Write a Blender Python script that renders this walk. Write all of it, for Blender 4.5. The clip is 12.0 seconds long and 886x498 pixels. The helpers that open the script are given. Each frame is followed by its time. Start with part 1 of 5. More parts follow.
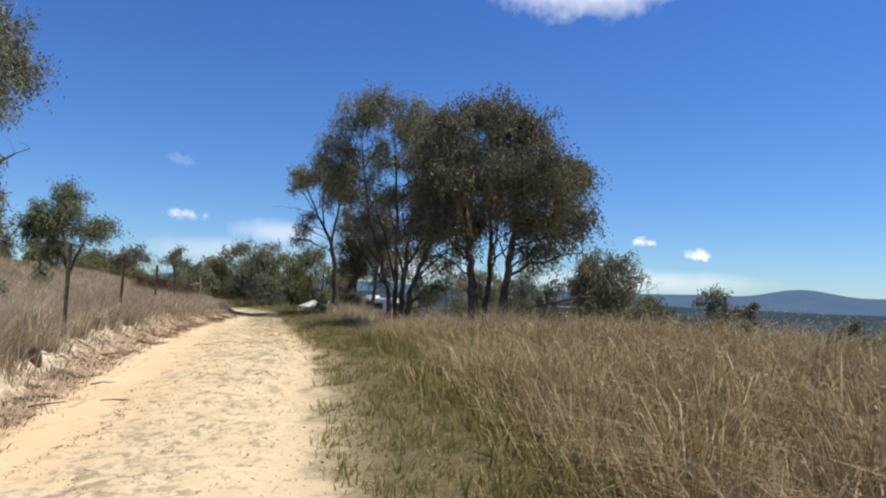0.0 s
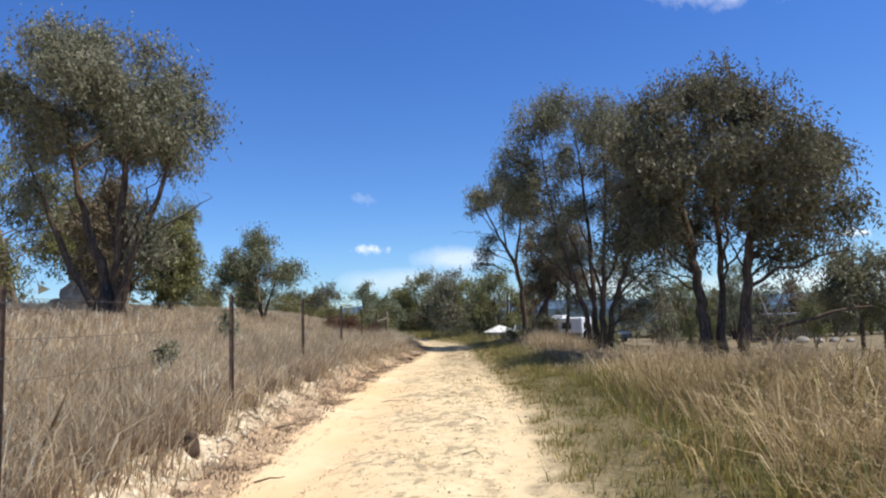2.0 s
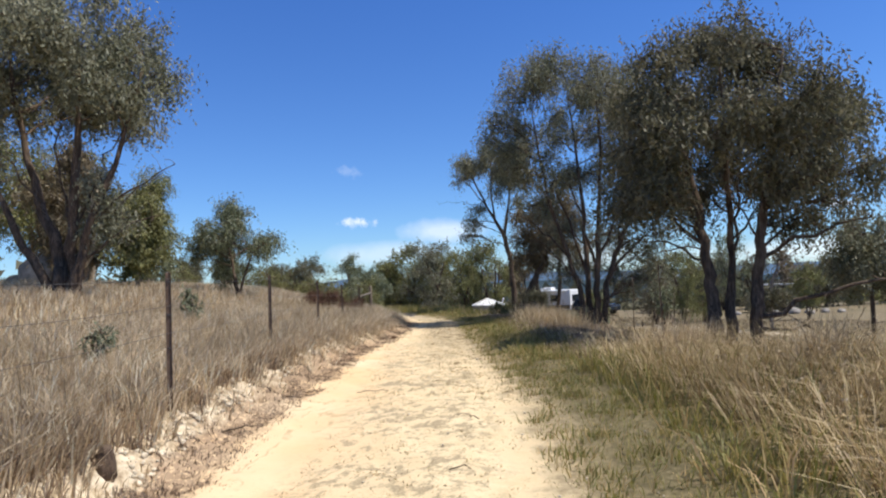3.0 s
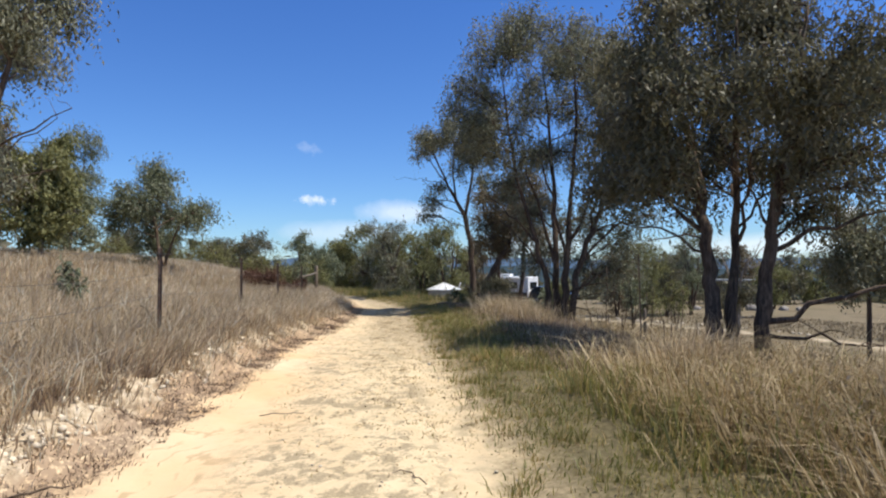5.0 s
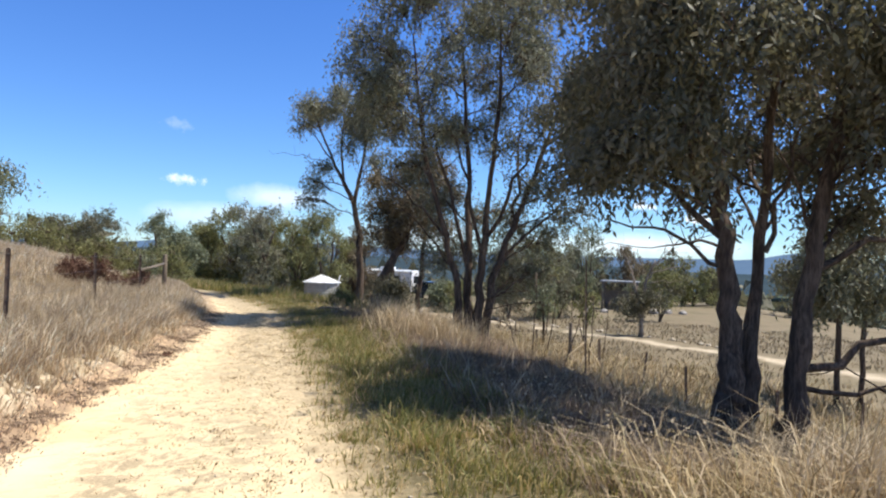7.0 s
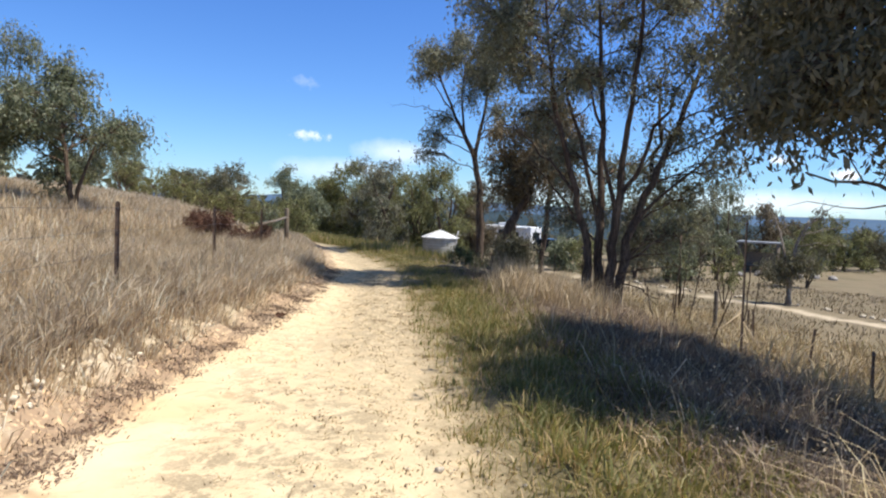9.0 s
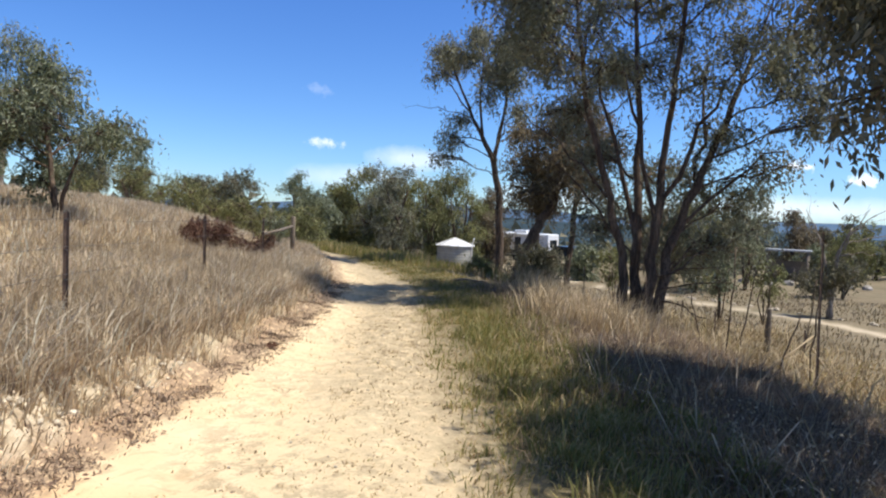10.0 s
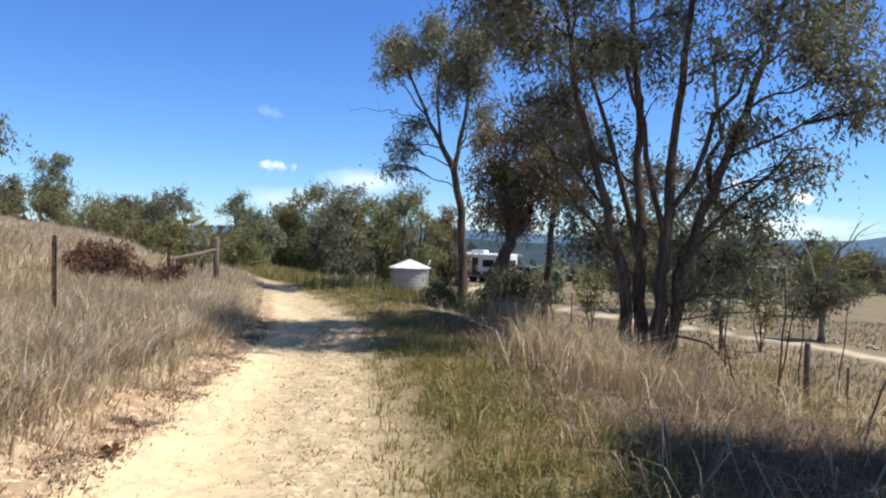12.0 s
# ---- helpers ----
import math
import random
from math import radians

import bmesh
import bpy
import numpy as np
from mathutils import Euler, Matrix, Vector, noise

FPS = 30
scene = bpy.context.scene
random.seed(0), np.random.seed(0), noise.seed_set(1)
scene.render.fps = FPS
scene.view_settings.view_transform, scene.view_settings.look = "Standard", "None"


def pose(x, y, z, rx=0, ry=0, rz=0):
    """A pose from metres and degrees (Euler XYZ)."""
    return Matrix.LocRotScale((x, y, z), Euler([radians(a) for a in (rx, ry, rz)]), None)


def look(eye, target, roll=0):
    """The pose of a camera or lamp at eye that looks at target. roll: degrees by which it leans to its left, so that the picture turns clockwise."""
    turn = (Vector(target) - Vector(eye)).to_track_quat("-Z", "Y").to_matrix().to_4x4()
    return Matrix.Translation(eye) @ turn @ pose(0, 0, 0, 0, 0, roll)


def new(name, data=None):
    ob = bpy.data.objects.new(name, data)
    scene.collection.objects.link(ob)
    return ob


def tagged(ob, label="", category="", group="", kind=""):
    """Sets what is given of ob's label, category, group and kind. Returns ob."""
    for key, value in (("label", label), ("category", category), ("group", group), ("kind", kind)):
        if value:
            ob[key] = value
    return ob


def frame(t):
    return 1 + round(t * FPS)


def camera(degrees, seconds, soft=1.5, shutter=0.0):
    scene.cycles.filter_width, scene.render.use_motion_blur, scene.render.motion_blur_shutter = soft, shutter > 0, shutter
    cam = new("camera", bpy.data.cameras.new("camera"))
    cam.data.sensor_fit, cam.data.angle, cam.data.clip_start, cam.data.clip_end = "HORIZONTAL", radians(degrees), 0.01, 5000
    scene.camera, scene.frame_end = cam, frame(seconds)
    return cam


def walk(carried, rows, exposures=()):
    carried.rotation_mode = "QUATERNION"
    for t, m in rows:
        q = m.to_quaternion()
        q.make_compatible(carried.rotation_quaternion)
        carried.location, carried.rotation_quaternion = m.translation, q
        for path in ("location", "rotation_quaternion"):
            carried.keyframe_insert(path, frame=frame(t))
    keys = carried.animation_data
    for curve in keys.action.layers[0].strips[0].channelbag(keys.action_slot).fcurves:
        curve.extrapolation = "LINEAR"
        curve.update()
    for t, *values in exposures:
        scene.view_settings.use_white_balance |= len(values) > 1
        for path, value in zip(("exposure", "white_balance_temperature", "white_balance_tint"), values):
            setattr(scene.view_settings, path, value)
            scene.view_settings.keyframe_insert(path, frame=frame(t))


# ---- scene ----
cam = camera(66.9, 12.0, soft=2.1)
PATH = [
    (0, (-0.332, -1.156, 1.108), (-0.667, 0.812, 1.229), 1.98),
    (0.5, (-0.576, -0.709, 1.197), (-1.156, 1.2, 1.337), 2.7),
    (1, (-0.819, -0.227, 1.245), (-1.625, 1.598, 1.381), 1.7),
    (1.5, (-1.122, 0.362, 1.269), (-1.898, 2.198, 1.433), 0.8),
    (2, (-1.426, 0.962, 1.307), (-2.257, 2.772, 1.486), -2.2),
    (2.5, (-1.689, 1.512, 1.341), (-2.52, 3.324, 1.511), -3.3),
    (3, (-1.915, 2.125, 1.358), (-2.716, 3.955, 1.454), -2.6),
    (3.2, (-2.022, 2.358, 1.369), (-2.823, 4.19, 1.412), -1.3),
    (4.8, (-2.656, 4.06, 1.384), (-3.446, 5.897, 1.426), -0.0),
    (5, (-2.725, 4.266, 1.379), (-3.411, 6.144, 1.42), -0.3),
    (5.5, (-2.984, 4.899, 1.47), (-3.479, 6.836, 1.493), 0.19),
    (5.75, (-3.23, 5.4, 1.483), (-3.625, 7.360, 1.511), 0.9),
    (6.0, (-3.54, 6.0, 1.5), (-3.846, 7.976, 1.544), 1.3),
    (6.25, (-3.84, 6.62, 1.525), (-4.132, 8.598, 1.569), 1.5),
    (6.5, (-4.08, 7.22, 1.55), (-4.393, 9.195, 1.589), 1.6),
    (6.7, (-4.22, 7.58, 1.56), (-4.543, 9.553, 1.591), 1.7),
    (7.4, (-4.3, 7.9, 1.565), (-4.644, 9.870, 1.558), 1.95),
    (8.3, (-4.29, 8.02, 1.563), (-4.651, 9.987, 1.518), 2.3),
    (8.5, (-4.316, 8.174, 1.561), (-4.7, 10.137, 1.508), 2.48),
    (9, (-4.688, 8.866, 1.586), (-5.351, 10.749, 1.456), 2.4),
    (9.5, (-5.046, 9.479, 1.543), (-5.771, 11.339, 1.422), 3.0),
    (10, (-5.264, 10.183, 1.611), (-5.966, 12.052, 1.499), 2.3),
    (10.5, (-5.536, 10.813, 1.597), (-6.206, 12.694, 1.48), 2.1),
    (11, (-5.786, 11.522, 1.552), (-6.391, 13.424, 1.433), 1.8),
    (11.5, (-6.065, 12.164, 1.557), (-6.68, 14.064, 1.468), 2.1),
    (12, (-6.285, 12.855, 1.519), (-6.859, 14.77, 1.475), 1.5),
]
EXPOSURES = [(0, -0.08), (1.0, 0.07), (2.5, 0.12), (5.3, 0.08), (6.0, 0.25), (6.4, 0.42), (6.8, 0.44), (8.4, 0.38), (9.5, 0.3), (11.0, 0.27), (12, 0.34)]

walk(cam, [(t, look(eye, target, roll)) for t, eye, target, roll in PATH], EXPOSURES)

# ---- world, sun ----
SUN_AZ, SUN_EL = 12.0, 61.0      # degrees: from +x towards +y, above the horizon
SKY_STRENGTH = 0.11
sun_dir = Vector((math.cos(radians(SUN_EL)) * math.cos(radians(SUN_AZ)), math.cos(radians(SUN_EL)) * math.sin(radians(SUN_AZ)), math.sin(radians(SUN_EL))))
lamp = bpy.data.lights.new("sun", "SUN")
lamp.energy, lamp.angle, lamp.color = 5.0, radians(0.53), (1.0, 0.945, 0.86)
sun = new("sun", lamp)
sun.matrix_world = look(sun_dir * 50, (0, 0, 0))

world = bpy.data.worlds.new("sky")
scene.world = world
world.use_nodes = True
wn, wl = world.node_tree.nodes, world.node_tree.links
wn.clear()


def wnode(kind, **kw):
    n = wn.new(kind)
    for k, v in kw.items():
        n.inputs[k].default_value = v
    return n


def wmath(op, a, b=None, clamp=False):
    n = wn.new("ShaderNodeMath")
    n.operation, n.use_clamp = op, clamp
    for i, v in enumerate((a, b)):
        if v is None:
            continue
        if isinstance(v, (int, float)):
            n.inputs[i].default_value = v
        else:
            wl.new(v, n.inputs[i])
    return n.outputs[0]


sky = wn.new("ShaderNodeTexSky")
sky.sky_type, sky.sun_disc = "NISHITA", False
sky.sun_elevation, sky.sun_rotation = radians(SUN_EL), radians(90 - SUN_AZ)
sky.altitude, sky.air_density, sky.dust_density, sky.ozone_density = 600, 1.0, 0.0, 3.0
coord = wn.new("ShaderNodeTexCoord")
sepxyz = wn.new("ShaderNodeSeparateXYZ")
wl.new(coord.outputs["Generated"], sepxyz.inputs[0])
az = wmath("MULTIPLY", wmath("ARCTAN2", sepxyz.outputs[0], sepxyz.outputs[1]), 57.2958)
el = wmath("MULTIPLY", wmath("ARCSINE", sepxyz.outputs[2]), 57.2958)
cn = wn.new("ShaderNodeTexNoise")
cn.inputs["Scale"].default_value, cn.inputs["Detail"].default_value, cn.inputs["Roughness"].default_value = 16.0, 6.0, 0.62
wl.new(coord.outputs["Generated"], cn.inputs["Vector"])
rag = wmath("SUBTRACT", cn.outputs[0], 0.5)
cf = wn.new("ShaderNodeTexNoise")
cf.inputs["Scale"].default_value, cf.inputs["Detail"].default_value, cf.inputs["Roughness"].default_value = 75.0, 5.0, 0.65
wl.new(coord.outputs["Generated"], cf.inputs["Vector"])
wisp = wmath("SUBTRACT", cf.outputs[0], 0.5)
cover = None
# clouds: azimuth right of +y, elevation, half width, half height, thickness
for a0, e0, wa, we, thick in ((1.5, 25.9, 10.5, 3.9, 1.0), (-30.9, 5.3, 1.5, 0.5, 0.55), (-23.5, 4.3, 4.4, 1.2, 0.45), (-28, 2.6, 7.0, 1.2, 0.3),
                              (11.4, 3.4, 1.0, 0.5, 0.95), (7.0, 4.4, 1.0, 0.42, 0.8), (-31.5, 9.6, 1.2, 0.5, 0.12), (6.0, 1.2, 12.0, 1.1, 0.45), (-12.0, 1.6, 6.0, 1.4, 0.4)):
    da = wmath("DIVIDE", wmath("SUBTRACT", az, a0), wa)
    de = wmath("DIVIDE", wmath("SUBTRACT", el, e0), we)
    r = wmath("SQRT", wmath("ADD", wmath("MULTIPLY", da, da), wmath("MULTIPLY", de, de)))
    m = wmath("SUBTRACT", 1.0, wmath("ADD", r, wmath("MULTIPLY", wisp, 3.2) if wa < 3 else wmath("MULTIPLY", wmath("ADD", rag, wmath("MULTIPLY", wisp, 0.15)), 1.1)))
    m = wmath("MULTIPLY", wmath("MULTIPLY", m, 1.3, True), thick)
    cover = m if cover is None else wmath("MAXIMUM", cover, m)
mixc = wn.new("ShaderNodeMix")
mixc.data_type = "RGBA"
wl.new(cover, mixc.inputs[0])
# the deep blue of a clear dry day, paler towards the horizon, warmed overhead to tint shade
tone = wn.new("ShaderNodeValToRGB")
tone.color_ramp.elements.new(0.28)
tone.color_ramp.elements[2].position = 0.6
# last stop: unseen upper sky made warm so its fill light is less blue
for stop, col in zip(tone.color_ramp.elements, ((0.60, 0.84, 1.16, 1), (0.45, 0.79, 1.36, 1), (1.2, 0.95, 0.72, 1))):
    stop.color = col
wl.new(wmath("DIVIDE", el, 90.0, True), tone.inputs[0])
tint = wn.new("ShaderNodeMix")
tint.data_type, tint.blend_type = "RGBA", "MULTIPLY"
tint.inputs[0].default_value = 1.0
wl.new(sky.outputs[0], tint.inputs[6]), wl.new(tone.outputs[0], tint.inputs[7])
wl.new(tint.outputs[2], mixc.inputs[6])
mixc.inputs[7].default_value = (10.5, 10.6, 11.0, 1)
bg = wnode("ShaderNodeBackground", Strength=SKY_STRENGTH)
wl.new(mixc.outputs[2], bg.inputs[0])
wl.new(bg.outputs[0], wn.new("ShaderNodeOutputWorld").inputs[0])


# ---- materials ----
class Mat:
    """A small builder of node materials."""

    def __init__(self, name):
        self.m = bpy.data.materials.new(name)
        self.m.use_nodes = True
        self.n, self.l = self.m.node_tree.nodes, self.m.node_tree.links
        self.n.clear()
        self.out = self.n.new("ShaderNodeOutputMaterial")
        self.tc = self.n.new("ShaderNodeTexCoord").outputs["Object"]

    def put(self, v, socket):
        if isinstance(v, (int, float)):
            socket.default_value = v
        elif isinstance(v, tuple):
            socket.default_value = (*v, 1) if len(v) == 3 and len(socket.default_value) == 4 else v
        else:
            self.l.new(v, socket)

    def math(self, op, a, b=0.0, clamp=False):
        n = self.n.new("ShaderNodeMath")
        n.operation, n.use_clamp = op, clamp
        self.put(a, n.inputs[0]), self.put(b, n.inputs[1])
        return n.outputs[0]

    def noise(self, scale, detail=4.0, rough=0.55, stretch=(1, 1, 1), warp=0.0):
        mp = self.n.new("ShaderNodeMapping")
        mp.inputs["Scale"].default_value = stretch
        self.l.new(self.tc, mp.inputs[0])
        n = self.n.new("ShaderNodeTexNoise")
        self.l.new(mp.outputs[0], n.inputs["Vector"])
        n.inputs["Scale"].default_value, n.inputs["Detail"].default_value, n.inputs["Roughness"].default_value, n.inputs["Distortion"].default_value = scale, detail, rough, warp
        return n.outputs[0]

    def ramp(self, f, *stops):
        n = self.n.new("ShaderNodeValToRGB")
        while len(n.color_ramp.elements) < len(stops):
            n.color_ramp.elements.new(0.5)
        for e, (p, c) in zip(n.color_ramp.elements, stops):
            e.position, e.color = p, (*c, 1)
        self.put(f, n.inputs[0])
        return n.outputs[0]

    def step(self, f, lo, hi):
        n = self.n.new("ShaderNodeMapRange")
        n.interpolation_type = "SMOOTHSTEP"
        self.put(f, n.inputs[0])
        n.inputs[1].default_value, n.inputs[2].default_value = lo, hi
        return n.outputs[0]

    def mix(self, f, a, b):
        n = self.n.new("ShaderNodeMix")
        n.data_type = "RGBA"
        self.put(f, n.inputs[0]), self.put(a, n.inputs[6]), self.put(b, n.inputs[7])
        return n.outputs[2]

    def attr(self, name):
        n = self.n.new("ShaderNodeAttribute")
        n.attribute_name = name
        return n.outputs["Fac"]

    def island(self):
        return self.n.new("ShaderNodeNewGeometry").outputs["Random Per Island"]

    def obrand(self):
        return self.n.new("ShaderNodeObjectInfo").outputs["Random"]

    def bump(self, h, strength=0.5, dist=0.02):
        n = self.n.new("ShaderNodeBump")
        self.put(h, n.inputs["Height"])
        n.inputs["Strength"].default_value, n.inputs["Distance"].default_value = strength, dist
        return n.outputs[0]

    def solid(self, color, rough=0.7, metal=0.0, normal=None, spec=0.5):
        b = self.n.new("ShaderNodeBsdfPrincipled")
        self.put(color, b.inputs["Base Color"]), self.put(rough, b.inputs["Roughness"]), self.put(metal, b.inputs["Metallic"])
        b.inputs["Specular IOR Level"].default_value = spec
        if normal is not None:
            self.l.new(normal, b.inputs["Normal"])
        self.l.new(b.outputs[0], self.out.inputs[0])
        return self.m

    def leaf(self, color, glow_through=0.35, gloss=0.12, rough=0.45):
        d, t, g = (self.n.new("ShaderNodeBsdf" + k) for k in ("Diffuse", "Translucent", "Glossy"))
        self.put(color, d.inputs[0]), self.put(color, t.inputs[0])
        g.inputs["Roughness"].default_value = rough
        a, b = self.n.new("ShaderNodeMixShader"), self.n.new("ShaderNodeMixShader")
        a.inputs[0].default_value, b.inputs[0].default_value = glow_through, gloss
        self.l.new(d.outputs[0], a.inputs[1]), self.l.new(t.outputs[0], a.inputs[2])
        self.l.new(a.outputs[0], b.inputs[1]), self.l.new(g.outputs[0], b.inputs[2])
        self.l.new(b.outputs[0], self.out.inputs[0])
        return self.m


def plain(name, color, rough=0.6, metal=0.0, vary=0.15, scale=6.0, bump=0.0):
    m = Mat(name)
    n = m.noise(scale, 5)
    dark = tuple(c * (1 - vary) for c in color)
    lite = tuple(min(1, c * (1 + vary)) for c in color)
    return m.solid(m.ramp(n, (0.3, dark), (0.7, lite)), rough, metal, m.bump(n, bump) if bump else None)


def grass_mat(name, stops, glow_through=0.42):
    m = Mat(name)
    c = m.ramp(m.island(), *stops)
    patch = m.noise(0.7, 3)
    c = m.mix(m.step(patch, 0.35, 0.65), c, m.mix(0.5, c, stops[0][1]))
    return m.leaf(c, glow_through, 0.04, 0.6)


def ground_mat():
    m = Mat("earth")
    left, right, track = m.attr("left_of_road"), m.attr("right_of_road"), m.attr("gravel_track")
    big, mid, fine, grit = m.noise(0.8, 4), m.noise(3.5, 5, 0.6), m.noise(22, 5, 0.65), m.noise(120, 3, 0.7)
    sand = m.ramp(big, (0.3, (0.73, 0.49, 0.27)), (0.5, (0.76, 0.56, 0.345)), (0.7, (0.78, 0.62, 0.42)))
    pale = m.mix(m.step(right, -2.6, -1.0), sand, m.ramp(mid, (0.3, (0.66, 0.51, 0.31)), (0.7, (0.78, 0.63, 0.41))))
    speck = m.step(fine, 0.58, 0.68)
    pale = m.mix(m.math("MULTIPLY", speck, m.math("ADD", 0.08, m.math("MULTIPLY", m.step(right, -2.5, -1.2), 0.34))), pale, (0.36, 0.28, 0.16))
    pale = m.mix(m.math("MULTIPLY", m.step(grit, 0.52, 0.75), 0.12), pale, (0.40, 0.32, 0.21))
    # worn grass down the middle and along the verge
    centre = m.math("MULTIPLY", m.step(right, -2.35, -1.75), m.math("SUBTRACT", 1.0, m.step(right, -0.75, -0.45)))
    verge = m.step(m.math("ADD", right, m.math("MULTIPLY", m.math("SUBTRACT", mid, 0.5), 1.3)), -0.5, -0.05)
    thatch = m.ramp(fine, (0.3, (0.24, 0.185, 0.11)), (0.5, (0.38, 0.30, 0.185)), (0.72, (0.52, 0.43, 0.28)))
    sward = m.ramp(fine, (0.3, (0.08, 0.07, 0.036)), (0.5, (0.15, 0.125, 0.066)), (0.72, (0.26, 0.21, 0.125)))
    patchy = m.math("MULTIPLY", centre, m.step(m.math("ADD", m.noise(8, 7, 0.72, (1, 0.8, 1)), m.math("MULTIPLY", big, 0.4)), 0.68, 0.80))
    patchy = m.math("MULTIPLY", patchy, m.math("SUBTRACT", 1.0, m.math("MULTIPLY", m.attr("worn"), 0.6)))
    c = m.mix(m.math("MULTIPLY", patchy, 0.85), pale, m.ramp(m.noise(60, 4, 0.7), (0.35, (0.25, 0.20, 0.125)), (0.65, (0.46, 0.37, 0.24))))
    # thin rills washed into the sand of the wheel track
    rill = m.math("SUBTRACT", 1.0, m.step(m.math("ABSOLUTE", m.math("SUBTRACT", m.noise(0.9, 4, 0.55, (1, 0.5, 1), 0.8), 0.5)), 0.002, 0.016))
    rill = m.math("MULTIPLY", m.math("MULTIPLY", rill, m.step(mid, 0.42, 0.6)), m.math("SUBTRACT", 1.0, m.step(right, -1.9, -1.4)))
    c = m.mix(m.math("MULTIPLY", rill, 0.55), c, (0.38, 0.27, 0.15))
    worn = m.math("MULTIPLY", m.attr("worn"), m.math("MULTIPLY", m.step(m.math("ADD", right, m.math("MULTIPLY", m.math("SUBTRACT", mid, 0.5), 1.6)), -1.6, -0.8), m.step(m.noise(9, 7, 0.72), 0.32, 0.56)))
    c = m.mix(m.math("MULTIPLY", worn, 0.9), c, m.ramp(m.noise(45, 4, 0.7), (0.35, (0.27, 0.22, 0.14)), (0.65, (0.50, 0.40, 0.26))))
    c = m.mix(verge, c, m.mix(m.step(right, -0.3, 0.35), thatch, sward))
    # cut bank of pale crumbling subsoil, then thatch under the dry grass
    bankc = m.ramp(m.noise(9, 6, 0.7), (0.34, (0.26, 0.19, 0.12)), (0.48, (0.52, 0.42, 0.29)), (0.66, (0.76, 0.66, 0.50)))
    ledge = m.math("ADD", left, m.math("MULTIPLY", m.math("SUBTRACT", mid, 0.5), 0.5))
    litter = m.math("MULTIPLY", m.step(ledge, -0.3, -0.05), m.step(fine, 0.34, 0.5))
    c = m.mix(m.math("MULTIPLY", litter, 0.8), c, (0.29, 0.205, 0.14))
    bankc = m.mix(m.math("MULTIPLY", m.attr("worn"), 0.7), bankc, thatch)
    c = m.mix(m.step(ledge, 0.12, 0.3), c, bankc)
    c = m.mix(m.step(ledge, 0.62, 0.95), c, thatch)
    far = m.ramp(m.noise(0.35, 8, 0.7), (0.35, (0.145, 0.115, 0.07)), (0.5, (0.23, 0.185, 0.12)), (0.65, (0.165, 0.14, 0.085)))
    c = m.mix(m.math("MULTIPLY", m.step(right, 2.5, 6.0), 0.9), c, far)
    c = m.mix(track, c, m.ramp(fine, (0.3, (0.42, 0.34, 0.23)), (0.7, (0.58, 0.49, 0.36))))
    wood = m.attr("woodland")
    c = m.mix(wood, c, m.ramp(m.noise(0.09, 6, 0.7), (0.35, (0.03, 0.045, 0.025)), (0.6, (0.07, 0.085, 0.045)), (0.75, (0.2, 0.17, 0.09))))
    h = m.math("ADD", m.math("MULTIPLY", fine, 0.6), m.math("MULTIPLY", grit, 0.4))
    return m.solid(c, 0.95, 0, m.bump(h, 0.35, 0.025), 0.15)


def bark_mat(name, dark, light):
    m = Mat(name)
    n = m.noise(5, 6, 0.65, (2.2, 2.2, 0.35), 0.4)
    s = m.noise(24, 4, 0.6, (1.5, 1.5, 0.3))
    c = m.mix(m.step(s, 0.4, 0.7), m.ramp(n, (0.35, dark), (0.62, light)), dark)
    return m.solid(c, 0.9, 0, m.bump(n, 0.8, 0.03), 0.2)


def leaf_mat(name, stops, glow_through=0.4, gloss=0.10):
    m = Mat(name)
    c = m.ramp(m.island(), *stops)
    c = m.mix(m.math("MULTIPLY", m.step(m.noise(0.9, 3), 0.45, 0.65), 0.5), c, stops[-1][1])
    return m.leaf(c, glow_through, gloss * 0.35, 0.6)


EARTH = ground_mat()
DRY = grass_mat("dry_grass", [(0.0, (0.342, 0.254, 0.159)), (0.3, (0.570, 0.441, 0.286)), (0.6, (0.741, 0.599, 0.408)), (0.85, (0.856, 0.746, 0.548)), (1.0, (0.856, 0.893, 0.751))])
TAN = grass_mat("tan_grass", [(0.0, (0.205, 0.145, 0.072)), (0.35, (0.400, 0.285, 0.144)), (0.60, (0.583, 0.440, 0.234)), (0.84, (0.799, 0.640, 0.387)), (0.95, (0.410, 0.340, 0.135)), (1.0, (0.270, 0.250, 0.072))], 0.3)
GREEN = grass_mat("green_grass", [(0.0, (0.180, 0.186, 0.045)), (0.4, (0.294, 0.270, 0.076)), (0.7, (0.452, 0.354, 0.135)), (1.0, (0.676, 0.465, 0.251))], 0.4)
DULL = grass_mat("dull_grass", [(0.0, (0.165, 0.117, 0.081)), (0.5, (0.297, 0.214, 0.147)), (0.9, (0.429, 0.322, 0.228)), (1.0, (0.527, 0.412, 0.301))], 0.4)
PADDOCK = grass_mat("paddock_grass", [(0.0, (0.181, 0.137, 0.076)), (0.5, (0.346, 0.270, 0.161)), (1.0, (0.479, 0.387, 0.251))], 0.3)
STRAW = grass_mat("straw", [(0.0, (0.353, 0.265, 0.142)), (0.6, (0.603, 0.470, 0.294)), (1.0, (0.748, 0.617, 0.436))], 0.3)
BARK = bark_mat("grey_brown_bark", (0.058, 0.040, 0.029), (0.195, 0.141, 0.101))
PALE_BARK = bark_mat("pale_bark", (0.16, 0.125, 0.095), (0.46, 0.39, 0.31))
LEAF = leaf_mat("gum_leaves", [(0.0, (0.098, 0.092, 0.048)), (0.45, (0.134, 0.128, 0.068)), (0.85, (0.174, 0.161, 0.093)), (1.0, (0.229, 0.205, 0.132))], 0.34, 0.12)
